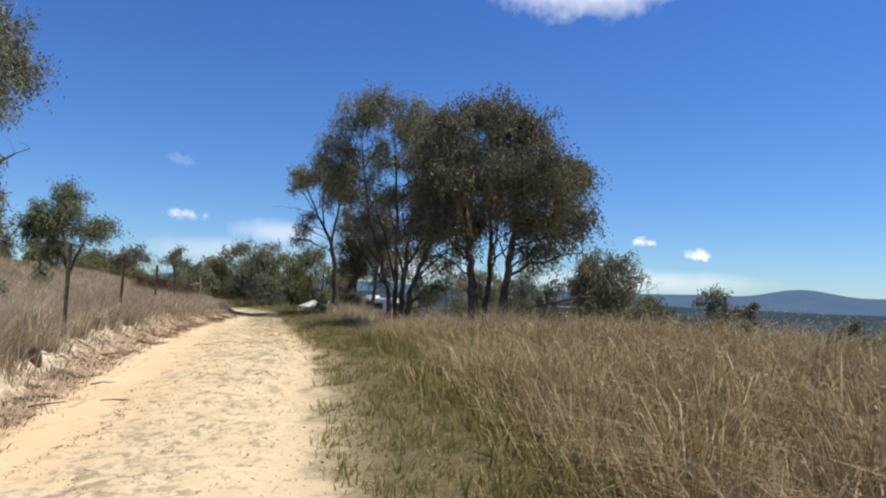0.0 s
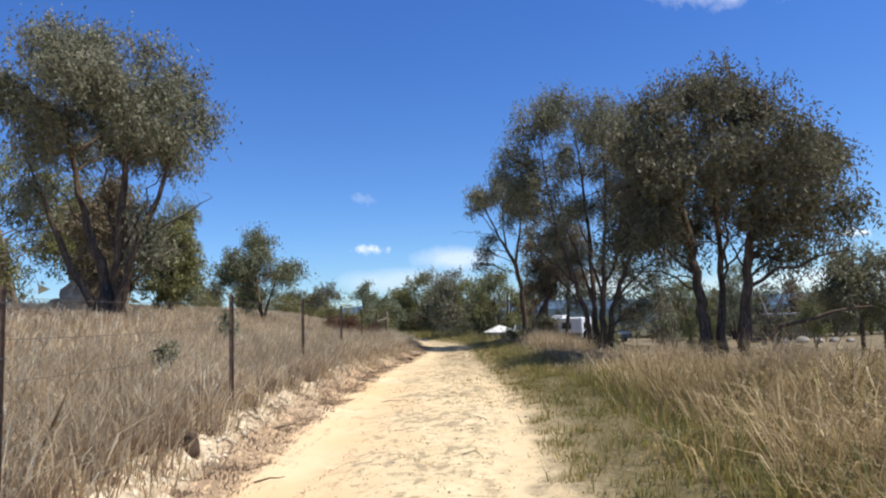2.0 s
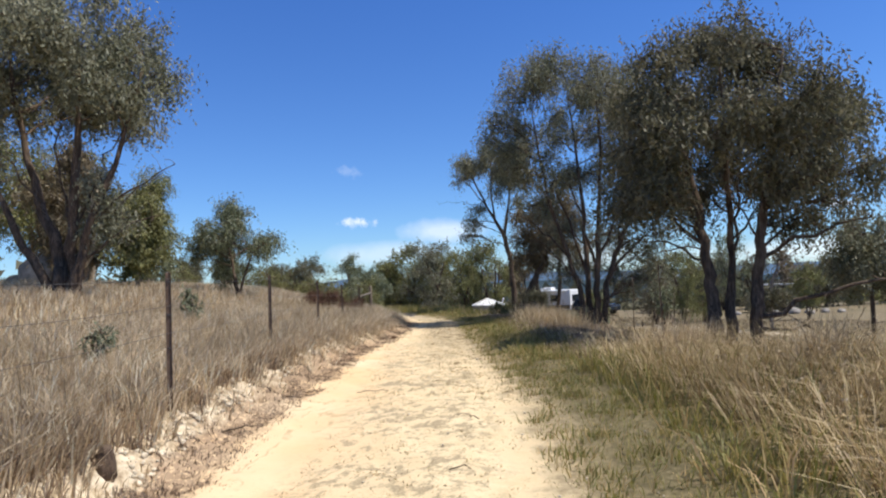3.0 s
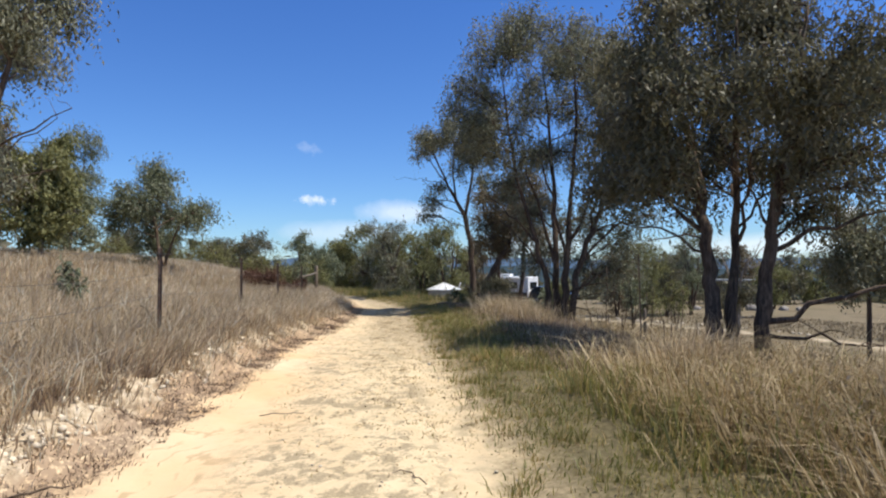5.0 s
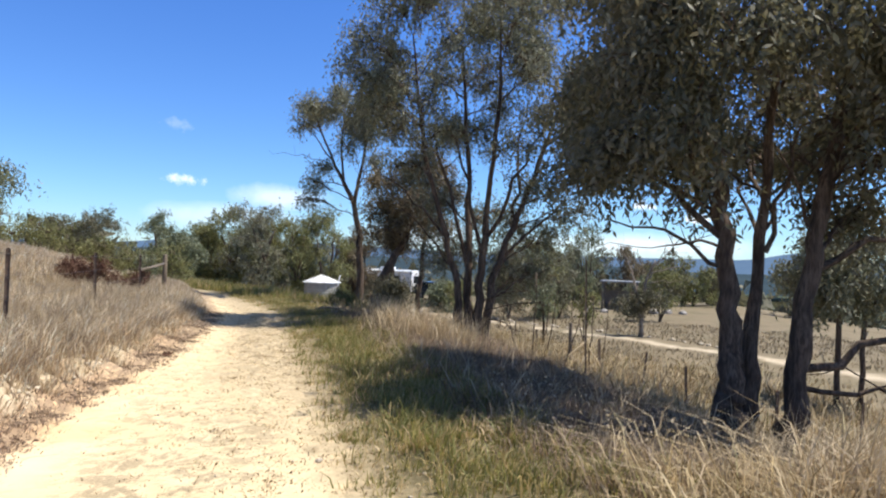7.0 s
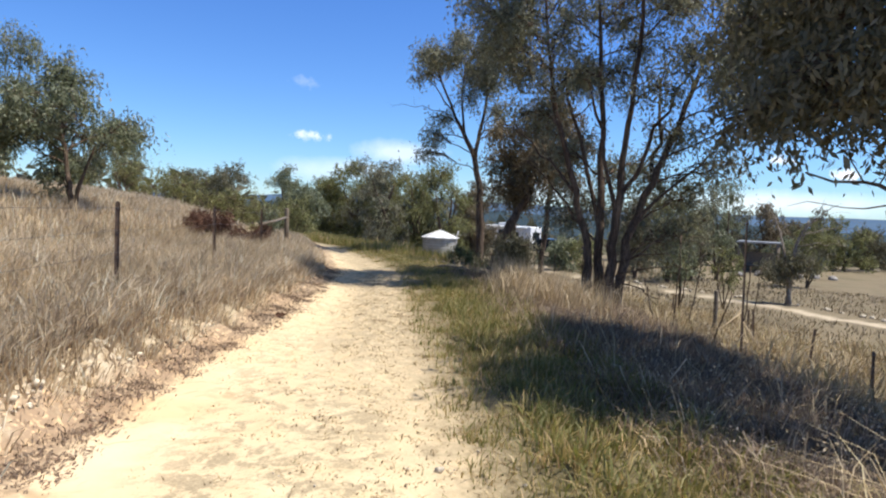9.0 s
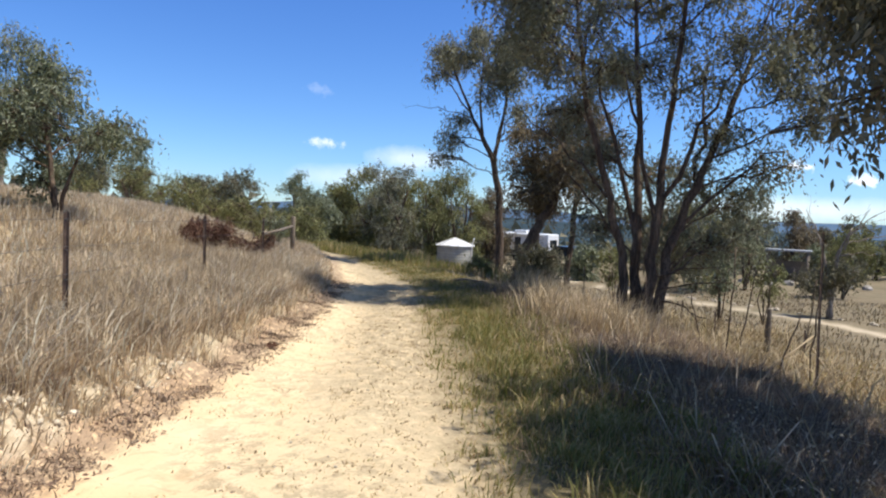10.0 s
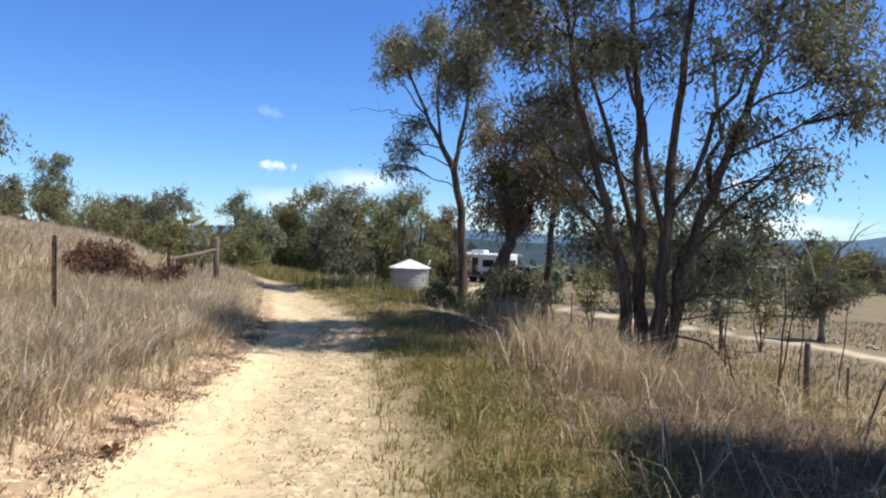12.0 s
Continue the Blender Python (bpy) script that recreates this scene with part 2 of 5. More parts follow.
LEAF_GREY = leaf_mat("grey_green_leaves", [(0.0, (0.146, 0.148, 0.087)), (0.45, (0.202, 0.204, 0.121)), (0.85, (0.258, 0.255, 0.159)), (1.0, (0.336, 0.319, 0.224))], 0.34, 0.12)
LEAF_BROWN = leaf_mat("brown_leaves", [(0.0, (0.111, 0.089, 0.048)), (0.5, (0.187, 0.145, 0.081)), (0.85, (0.222, 0.179, 0.105)), (1.0, (0.282, 0.222, 0.143))])
LEAF_OLIVE = leaf_mat("olive_leaves", [(0.0, (0.130, 0.130, 0.049)), (0.5, (0.205, 0.211, 0.081)), (1.0, (0.292, 0.281, 0.124))], 0.3, 0.06)
LEAF_GREEN = leaf_mat("fresh_leaves", [(0.0, (0.09, 0.105, 0.05)), (0.5, (0.17, 0.195, 0.095)), (1.0, (0.26, 0.28, 0.16))], 0.42, 0.2)
LEAF_RED = leaf_mat("red_leaves", [(0.0, (0.16, 0.05, 0.03)), (1.0, (0.28, 0.12, 0.06))])
LITTER = leaf_mat("leaf_litter", [(0.0, (0.08, 0.05, 0.035)), (0.5, (0.17, 0.105, 0.075)), (0.85, (0.19, 0.115, 0.08)), (1.0, (0.38, 0.31, 0.22))], 0.08, 0.02)
LEAF_DEAD = leaf_mat("dead_bracken", [(0.0, (0.06, 0.028, 0.02)), (0.5, (0.13, 0.065, 0.045)), (1.0, (0.22, 0.13, 0.09))], 0.15, 0.02)
CLOD = plain("pale_clay", (0.66, 0.57, 0.43), 0.95, 0, 0.4, 11, 0.7)
POST = plain("rusted_steel", (0.13, 0.085, 0.06), 0.75, 0.3, 0.35, 30, 0.3)
WOOD = plain("weathered_wood", (0.17, 0.135, 0.10), 0.85, 0, 0.35, 18, 0.5)
WIRE = plain("fence_wire", (0.16, 0.15, 0.14), 0.5, 0.8)
ZINC = plain("galvanised_steel", (0.36, 0.35, 0.30), 0.6, 0.15, 0.12, 3)
WHITE = plain("white_paint", (0.80, 0.80, 0.79), 0.4, 0, 0.06, 2)
DARKTRIM_SHADE = plain("dark_trim_and_shade", (0.03, 0.032, 0.035), 0.5, 0, 0.2)
GLASS = plain("dark_glass", (0.02, 0.025, 0.03), 0.08, 0, 0.1)
CARBLUE = plain("dark_car_paint", (0.035, 0.045, 0.06), 0.25, 0.2, 0.1)
RUBBER = plain("rubber", (0.02, 0.02, 0.02), 0.8)
GREYROOF = plain("grey_roof_sheet", (0.30, 0.31, 0.32), 0.5, 0.3, 0.1, 2)
ROCK = plain("granite", (0.30, 0.275, 0.245), 0.9, 0, 0.4, 5, 0.8)
STONE = plain("pale_stone", (0.50, 0.43, 0.33), 0.9, 0, 0.35, 30, 0.5)


# ---- builders ----
class Buf:
    def __init__(self):
        self.v, self.f = [], []

    def tube(self, pts, radii, sides=6, cap=True):
        pts = [Vector(p) for p in pts]
        base = len(self.v)
        ref = Vector((0.31, 0.87, 0.39))
        for i, p in enumerate(pts):
            d = (pts[min(i + 1, len(pts) - 1)] - pts[max(i - 1, 0)]).normalized()
            a = d.cross(ref).normalized()
            b = d.cross(a)
            for k in range(sides):
                w = 2 * math.pi * k / sides
                self.v.append(p + (a * math.cos(w) + b * math.sin(w)) * radii[i])
        for i in range(len(pts) - 1):
            for k in range(sides):
                k2 = (k + 1) % sides
                self.f.append((base + i * sides + k, base + i * sides + k2, base + (i + 1) * sides + k2, base + (i + 1) * sides + k))
        if cap:
            self.f.append(tuple(base + k for k in range(sides))[::-1])
            self.f.append(tuple(base + (len(pts) - 1) * sides + k for k in range(sides)))
        return self

    def box(self, lo, hi):
        b = len(self.v)
        (x0, y0, z0), (x1, y1, z1) = lo, hi
        self.v += [Vector(p) for p in ((x0, y0, z0), (x1, y0, z0), (x1, y1, z0), (x0, y1, z0), (x0, y0, z1), (x1, y0, z1), (x1, y1, z1), (x0, y1, z1))]
        self.f += [tuple(b + i for i in q) for q in ((0, 3, 2, 1), (4, 5, 6, 7), (0, 1, 5, 4), (1, 2, 6, 5), (2, 3, 7, 6), (3, 0, 4, 7))]
        return self

    def obj(self, name, material, parent=None, label="", smooth=True):
        me = bpy.data.meshes.new(name)
        me.from_pydata([tuple(v) for v in self.v], [], self.f)
        return finish(name, me, material, parent, label, smooth)


def finish(name, me, material, parent=None, label="", smooth=False):
    me.materials.append(material)
    if smooth:
        me.polygons.foreach_set("use_smooth", np.ones(len(me.polygons), bool))
    me.update()
    ob = new(name, me)
    if parent is not None:
        ob.parent = parent
    if label:
        ob["label"] = label
    return ob


def part(name, bm, material, parent, label="", bevel=0.0):
    if bevel:
        bmesh.ops.bevel(bm, geom=bm.edges[:], offset=bevel, segments=2, affect="EDGES", profile=0.6)
    me = bpy.data.meshes.new(name)
    bm.to_mesh(me)
    bm.free()
    return finish(name, me, material, parent, label)


def box_bm(lo, hi):
    bm = bmesh.new()
    bmesh.ops.create_cube(bm, size=1)
    for v in bm.verts:
        v.co = [lo[i] + (v.co[i] + 0.5) * (hi[i] - lo[i]) for i in range(3)]
    return bm


def thing(name, place, label, category, group="", turn=0.0):
    ob = new(name)
    ob.empty_display_size = 0.2
    ob.matrix_world = pose(*place, 0, 0, turn)
    return tagged(ob, label, category, group)


def raw_mesh(name, verts, counts, loops):
    """A mesh from arrays: places, corners of each face, and the corners' vertices."""
    me = bpy.data.meshes.new(name)
    me.vertices.add(len(verts))
    me.vertices.foreach_set("co", np.ascontiguousarray(verts, dtype=np.float32).ravel())
    me.loops.add(len(loops))
    me.loops.foreach_set("vertex_index", np.ascontiguousarray(loops, dtype=np.int32))
    me.polygons.add(len(counts))
    me.polygons.foreach_set("loop_start", np.concatenate([[0], np.cumsum(counts)[:-1]]).astype(np.int32))
    me.update(calc_edges=True)
    return me


rng = np.random.default_rng(7)


def wob(x, y, wave, seed=0):
    """A soft random field of about -1 to 1 with the given wave length."""
    r = np.random.default_rng(100 + seed)
    s = 0.0
    for _ in range(6):
        a, ph, k = r.uniform(0, 6.283), r.uniform(0, 6.283), r.uniform(0.7, 1.6) * 6.283 / wave
        s = s + np.sin(k * (x * math.cos(a) + y * math.sin(a)) + ph)
    return s / 3.0


# ---- the lie of the land ----
def left_edge(y):
    return np.interp(y, [-40, -3, 4, 7.5, 10.5, 13, 16.5, 19.5, 22.5, 25, 30, 36, 44, 60], [12, -1.9, -4.9, -6.45, -7.6, -8.7, -9.8, -10.9, -12.2, -13.7, -16.7, -21.5, -29, -48])


def right_edge(y):
    return np.interp(y, [-40, -3, 2.7, 5.5, 8.4, 13, 16, 18.2, 23.2, 26, 29, 34, 44, 60], [18, 0.9, -1.4, -2.45, -3.55, -5.75, -7.2, -8.2, -10.5, -12.6, -15.0, -19.6, -28, -47])


def road_height(y):
    return np.interp(y, [-60, -6, -1, 1.5, 4.5, 8, 11, 14, 22, 30, 36, 44, 55, 75, 120, 300, 900, 5000],
                     [-3.5, -0.75, -0.38, -0.17, -0.06, 0.06, 0.08, 0.03, -0.02, -0.06, -0.3, -0.65, -1.0, -1.3, -5, -25, -60, -75])


def sides(x, y):
    return (left_edge(y) - x) * 0.92, (x - right_edge(y)) * 0.92


def ground(x, y):
    x, y = np.asarray(x, float), np.asarray(y, float)
    u, v = sides(x, y)
    z = road_height(y)
    e = u + 0.16 * wob(x, y, 1.3, 1) + 0.08 * wob(x, y, 0.45, 2)
    later = np.clip((y - 15) / 6, 0, 1)
    bank = (1 - later) * np.interp(e, [-0.1, 0.12, 0.42, 0.8, 1.6, 3, 6, 9, 14, 26, 60, 200, 900], [0, 0.04, 0.26, 0.34, 0.42, 0.62, 1.2, 1.55, 1.75, 2.0, 1.6, -4, -8])
    bank = bank + later * np.interp(e, [-0.1, 0.3, 0.8, 1.6, 3, 4.5, 6, 9, 14, 26, 60, 200, 900], [0, 0.06, 0.18, 0.24, 0.34, 0.8, 1.15, 1.5, 1.85, 2.3, 1.8, -4, -8])
    keep = np.clip(1.25 - (y - 22 - 0.6 * np.clip(u, 0, 60)) / 40, 0, 1) 
    z = z + bank * keep
    steep = np.clip((y - 8.5) / 4.5, 0, 1)
    z = z + steep * np.interp(v, [0, 0.7, 1.6, 2.5, 4, 5, 8, 12, 18, 40, 60], [0, 0.02, 0.04, -0.05, -0.3, -0.6, -1.0, -1.25, -1.32, -1.15, -0.8])
    z = z + (1 - steep) * np.interp(v, [0, 0.7, 1.6, 2.4, 3.4, 5, 8, 12, 18, 40, 60], [0, 0.02, 0.10, 0.24, 0.36, 0.42, 0.30, -0.2, -1.0, -1.15, -0.8])
    z = z - 0.13 * np.clip(x - 7 - 0.1 * np.clip(y - 30, 0, 60), 0, 120) * np.clip((y + 40) / 40, 0, 1)
    road = (np.clip(-u, 0, 0.6) / 0.6) * (np.clip(-v, 0, 0.6) / 0.6)
    z = z - 0.04 * road * np.exp(-((u + 0.75) / 0.45) ** 2) - 0.03 * road * np.exp(-((v + 0.35) / 0.3) ** 2)
    near = np.clip(1 - np.hypot(x + 6, y - 14) / 60, 0, 1)
    z = z + near * ((1 - road) * 0.035 * wob(x, y, 1.1, 3) + 0.014 * wob(x, y, 0.5, 4) + 0.010 * wob(x, y, 0.27, 5))
    return z


def at(x, y, dz=0.0):
    return (x, y, float(ground(x, y)) + dz)


def spaced(dense_lo, dense_hi, step, reach):
    out = list(np.arange(dense_lo, dense_hi, step))
    w, p = step, out[-1]
    while p < reach:
        w *= 1.16
        p += w
        out.append(p)
    w, p = step, out[0]
    while p > -reach:
        w *= 1.16
        p -= w
        out.insert(0, p)
    return np.array(out)


def track_line(y):
    """Where the pale gravel track in the paddock below runs."""
    return np.interp(y, [20, 26, 30, 33.4, 37.5, 42.7, 49.5, 60], [9, 5.0, 2.2, 0.0, -2.7, -7.3, -12.3, -18])


gx, gy = spaced(-17.0, 1.5, 0.10, 4500), spaced(-2.0, 30.0, 0.12, 4500)
X, Y = np.meshgrid(gx, gy)
Zg = ground(X, Y)
nx, ny = len(gx), len(gy)
idx = np.arange(nx * ny).reshape(ny, nx)
quads = np.stack([idx[:-1, :-1], idx[:-1, 1:], idx[1:, 1:], idx[1:, :-1]], -1).reshape(-1, 4)
me = raw_mesh("ground", np.stack([X, Y, Zg], -1).reshape(-1, 3), np.full(len(quads), 4), quads.ravel())
U, V = sides(X, Y)
tr = np.abs(X - track_line(Y) + 0.25 * wob(X, Y, 4, 8)) * 0.7
track = np.clip((0.5 - tr) * 3.5, 0, 1) * ((Y > 20) & (Y < 60))
wood = np.clip((np.hypot(X + 5, Y - 10) - 85) / 30, 0, 1)
for key, val in (("left_of_road", U), ("right_of_road", V), ("gravel_track", track), ("woodland", wood), ("worn", np.clip((Y - 11.5) / 5, 0, 1))):
    me.attributes.new(key, "FLOAT", "POINT").data.foreach_set("value", val.astype(np.float32).ravel())
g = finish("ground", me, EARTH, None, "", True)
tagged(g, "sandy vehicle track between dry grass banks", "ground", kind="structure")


# ---- trees ----
def leaves_mesh(name, pts, size, droop=0.75, width=0.17):
    """Lance-shaped leaves hanging from the given places; the large ones of far trees are plain slivers."""
    n = len(pts)
    a = rng.uniform(0, 6.283, n)
    d = np.stack([np.cos(a), np.sin(a), -np.abs(rng.normal(droop * 1.5, 0.6, n))], -1)
    d += rng.normal(0, 0.35, (n, 3))
    d /= np.linalg.norm(d, axis=1)[:, None]
    s = np.cross(d, rng.normal(0, 1, (n, 3)))
    s /= np.linalg.norm(s, axis=1)[:, None]
    L = size * rng.uniform(0.6, 1.3, n)[:, None]
    w = L * width
    if size >= 0.13:
        v = np.stack([pts - s * w * 0.3, pts + d * L * 0.45 + s * w * 1.5, pts + d * L], 1).reshape(-1, 3)
        return raw_mesh(name, v, np.full(n, 3), np.arange(3 * n))
    v = np.stack([pts, pts + d * L * 0.45 + s * w, pts + d * L, pts + d * L * 0.45 - s * w], 1).reshape(-1, 3)
    return raw_mesh(name, v, np.full(n, 4), np.arange(4 * n))


def bent(a, b, sag, k=5, wander=0.08):
    a, b = Vector(a), Vector(b)
    L = (b - a).length
    out = []
    for i in range(k + 1):
        t = i / k
        p = a.lerp(b, t)
        p.z += sag * L * math.sin(math.pi * t)
        if 0 < i < k:
            p += Vector(rng.normal(0, wander * L / k, 3))
        out.append(p)
    return out


def sprays(e, n, spread, hang, k=6):
    """Places of n leaves on thin hanging sprays of k leaves each round the end of a twig."""
    m = max(1, n // k)
    top = np.clip(rng.normal(0, 1, (m, 3)), -1.7, 1.7) * spread
    way = np.concatenate([rng.normal(0, 0.30, (m, 2)) + top[:, :2] / spread * 0.16, np.full((m, 1), -1.0)], 1)
    far = spread * hang * rng.uniform(0.5, 1.7, m)
    t = (np.arange(k) / k)[None, :, None]
    q = top[:, None, :] + way[:, None, :] * far[:, None, None] * t + rng.normal(0, 0.09 * spread, (m, k, 3))
    return e + q.reshape(-1, 3) + np.array([0, 0, 0.35 * spread * hang])


def dome(seed, centre, reach, n, r0, r1, low=-0.75, hollow=0.45):
    """Lobes that fill a rounded crown, more of them towards its outside."""
    r = np.random.default_rng(seed)
    out = []
    while len(out) < n:
        d = r.normal(0, 1, 3)
        d /= np.linalg.norm(d)
        if d[2] < low:
            continue
        k = hollow + (1 - hollow) * r.uniform(0, 1) ** 0.6
        size = r.uniform(r0, r1)
        p = [centre[i] + d[i] * k * (reach[i] - 0.8 * size) for i in range(3)]
        if all(math.dist(p, q[:3]) > 0.62 * size for q in out):
            out.append((*p, size))
    return out


def tree(name, base, stems, lobes, label, leaf=LEAF, bark=BARK, size=0.10, count=24000, twigs=26, spread=0.2, squash=0.85, group="trees", extra=(), stick=0.0085, category="tree", bits=5, reach=1.25, hang=1.35):
    """stems: lists of (x, y, z, radius), in the world; lobes: (x, y, z, r) in the world, each carried by a limb from a stem."""
    root = thing(name, base, label, category, group)
    o = Vector(base)
    nodes = []
    for st in stems:
        pts, rad = [], []
        for (p, q) in zip(st[:-1], st[1:]):
            for i in range(5):
                t = i / 5
                pts.append(Vector(p[:3]).lerp(Vector(q[:3]), t) + Vector(rng.normal(0, 0.25 * p[3], 3)) * (1 if i else 0.3))
                rad.append((p[3] * (1 - t) + q[3] * t) * rng.uniform(0.93, 1.08))
        pts.append(Vector(st[-1][:3])), rad.append(st[-1][3])
        rad[0] *= 1.35
        Buf().tube([p - o for p in pts], rad, 9).obj("trunk", bark, root)
        nodes += list(zip(pts, rad))
    tips = []
    full = []
    for (x, y, z, r) in lobes:
        full.append((x, y, z, r * 0.85, True))
        for _ in range(bits):
            w = Vector(rng.normal(0, 1, 3)).normalized() * r * rng.uniform(0.6, reach)
            full.append((x + w.x, y + w.y, z + w.z * 0.75, r * rng.uniform(0.25, 0.5), False))
    weight = sum(r ** 1.7 for *_, r, _ in full)
    parent_line = None
    for (x, y, z, r, main) in full:
        c = Vector((x, y, z))
        if main:
            fit = [(((p - c).length + 1.2 * max(0, p.z - (c.z - 0.3 * r - 0.3 * math.hypot(p.x - c.x, p.y - c.y)))), i) for i, (p, _) in enumerate(nodes)]
            p, pr = nodes[min(fit)[1]]
            rad = min(pr * 0.6, 0.016 + 0.028 * r)
            line = parent_line = bent(p, c + Vector((0, 0, 0.2 * r)), 0.05, 6, 0.16)
        else:
            p, rad = parent_line[rng.integers(2, 6)], 0.011
            line = bent(p, c, 0.08, 6, 0.2)
        limbs = Buf().tube([q - o for q in line], [rad * (1 - 0.72 * i / 6) for i in range(7)], 5, False)
        k = max(4, int(twigs * (r / 0.6) ** 1.6))
        n = int(count * r ** 1.7 / weight)
        shape = Vector((rng.uniform(0.75, 1.35), rng.uniform(0.75, 1.35), squash * rng.uniform(0.8, 1.15)))
        for j in range(k):
            w = Vector(rng.normal(0, 1, 3)).normalized() * r * rng.uniform(0.15, 1.25) ** 0.5
            w = Vector((w.x * shape.x, w.y * shape.y, w.z * shape.z))
            e = c + w
            s = line[rng.integers(3, 7)]
            tw = bent(s, e, 0.08, 3, 0.14)
            limbs.tube([q - o for q in tw], [stick * 1.6, stick * 1.3, stick, stick * 0.5], 3, False)
            share = int(n / k * rng.uniform(0.4, 1.6))
            tips.append((e - o, share, 1.0))
            tips.append((tw[2] - o, share // 2, 0.8))
        limbs.obj("limb" if main else "branch", bark, root)
    for (a, b, r0, r1) in extra:
        line = bent(a, b, 0.06, 6, 0.16)
        limbs = Buf().tube([q - o for q in line], [r0 + (r1 - r0) * i / 6 for i in range(7)], 5, False)
        for _ in range(5):
            s = line[rng.integers(2, 7)]
            e = s + Vector(rng.normal(0, 0.3, 3)) + Vector((0, 0, 0.15))
            limbs.tube([q - o for q in bent(s, e, 0.05, 3, 0.2)], [r1, r1 * 0.8, r1 * 0.6, r1 * 0.3], 3, False)
        limbs.obj("branch", bark, root)
    pts = []
    for e, n, f in tips:
        pts.append(sprays(np.array(e), n, spread * f * rng.uniform(0.7, 1.3), hang))
    if pts and leaf is not None:
        pts = np.concatenate(pts)
        finish("crown", leaves_mesh("crown", pts, size), leaf, root)
    return root


def grown(name, x, y, height, width, label, leaf=LEAF, seed=0, count=5000, size=0.22, stems=2, low=0.25, group="distant trees", bark=BARK, category="tree", thick=0.022):
    """A tree with lobes placed by chance, for the middle distance."""
    r = np.random.default_rng(seed)
    b = Vector(at(x, y, -0.05))
    st = []
    for i in range(stems):
        a = r.uniform(0, 6.28)
        top = b + Vector((math.cos(a) * width * 0.18, math.sin(a) * width * 0.18, height * 0.72))
        mid = b.lerp(top, 0.45) + Vector(r.normal(0, 0.04 * height, 3))
        r0 = thick * height
        st.append([(*b, r0), (*mid, r0 * 0.7), (*top, r0 * 0.2)])
    lob = []
    n = 13 + int(2 * width)
    for i in range(n):
        h = low + (0.92 - low) * (i + r.uniform(0, 1)) / n
        prof = math.sin(math.pi * min(1, 0.18 + 0.78 * (h - low) / (1 - low))) ** 0.6
        a, q = r.uniform(0, 6.28), r.uniform(0.2, 1) * width * 0.36 * prof
        lob.append((b.x + math.cos(a) * q * 1.15, b.y + math.sin(a) * q * 1.15, b.z + h * height * r.uniform(0.92, 1.06), width * r.uniform(0.09, 0.22)))
    return tree(name, b, st, lob, label, leaf, bark, size, count, 9, 0.10 * width ** 0.5, 0.8, group, stick=0.012, category=category, bits=0)


def stem(x, y, *rest):
    """The first point stands on the ground."""
    r = rest[0]
    return [(*at(x, y, -0.08), r), *rest[1:]]


tree("gum_tree", at(-2.0, 15.7), [
    stem(-2.3, 15.6, 0.18, (-2.36, 15.6, 0.1, 0.165), (-2.36, 15.6, 0.5, 0.125), (-2.42, 15.6, 1.4, 0.105), (-2.54, 15.65, 2.6, 0.08), (-2.8, 15.7, 3.8, 0.05), (-3.0, 15.8, 5.2, 0.02)),
    stem(-2.15, 15.85, 0.12, (-2.1, 15.9, 0.5, 0.095), (-2.0, 16.0, 1.5, 0.065), (-2.0, 15.6, 3.4, 0.045), (-2.0, 15.2, 5.0, 0.02)),
    stem(-1.7, 15.75, 0.15, (-1.66, 15.72, 0.4, 0.12), (-1.54, 15.7, 1.4, 0.1), (-1.38, 15.7, 2.6, 0.078), (-1.1, 15.9, 4.0, 0.05), (-0.9, 16.1, 5.4, 0.02))],
    dome(5, (-2.05, 16.6, 4.1), (2.55, 3.0, 2.3), 46, 0.36, 0.58, -0.4, 0.74) + dome(15, (-2.0, 16.0, 2.7), (2.2, 1.9, 1.0), 12, 0.2, 0.3, -0.9, 0.4) + [(-0.6, 14.1, 4.2, 0.45), (-0.4, 14.3, 3.6, 0.42), (0.0, 18.5, 3.6, 0.55), (-0.6, 19.2, 4.2, 0.55), (0.1, 18.0, 4.4, 0.45), (-0.3, 19.5, 3.2, 0.5), (-1.2, 19.4, 3.4, 0.5), (-4.1, 15.4, 2.6, 0.4), (-3.7, 15.2, 2.9, 0.42), (-3.5, 16.4, 2.8, 0.45), (-3.0, 14.6, 3.0, 0.4), (-0.2, 16.0, 2.5, 0.36), (0.05, 15.4, 2.9, 0.42), (-0.5, 16.8, 2.3, 0.35), (-1.2, 17.2, 2.9, 0.4), (-2.6, 17.0, 2.9, 0.4)],
    "dark grey-green gum tree with three rough trunks in dry grass", LEAF, BARK, 0.1, 72000, 22, 0.17, hang=2.3, reach=1.25,
    extra=[((-1.62, 15.7, 0.45), (0.62, 16.1, 1.05), 0.055, 0.02), ((-1.64, 15.7, 0.25), (-0.1, 15.5, 0.15), 0.035, 0.012), ((-1.55, 15.7, 1.5), (0.3, 16.0, 2.15), 0.045, 0.015), ((-2.42, 15.6, 1.5), (-3.7, 15.4, 2.0), 0.028, 0.008), ((-2.44, 15.6, 1.8), (-3.7, 15.7, 2.8), 0.045, 0.012), ((-1.96, 15.9, 1.7), (-1.8, 15.4, 3.0), 0.035, 0.012),
           ((-1.4, 15.7, 2.4), (-0.7, 15.2, 3.3), 0.04, 0.012), ((-2.5, 15.6, 2.3), (-3.1, 15.0, 3.6), 0.035, 0.012), ((-2.44, 15.6, 1.7), (-3.3, 15.1, 1.7), 0.02, 0.006), ((-1.5, 15.7, 1.8), (-2.1, 15.2, 2.8), 0.025, 0.008)])

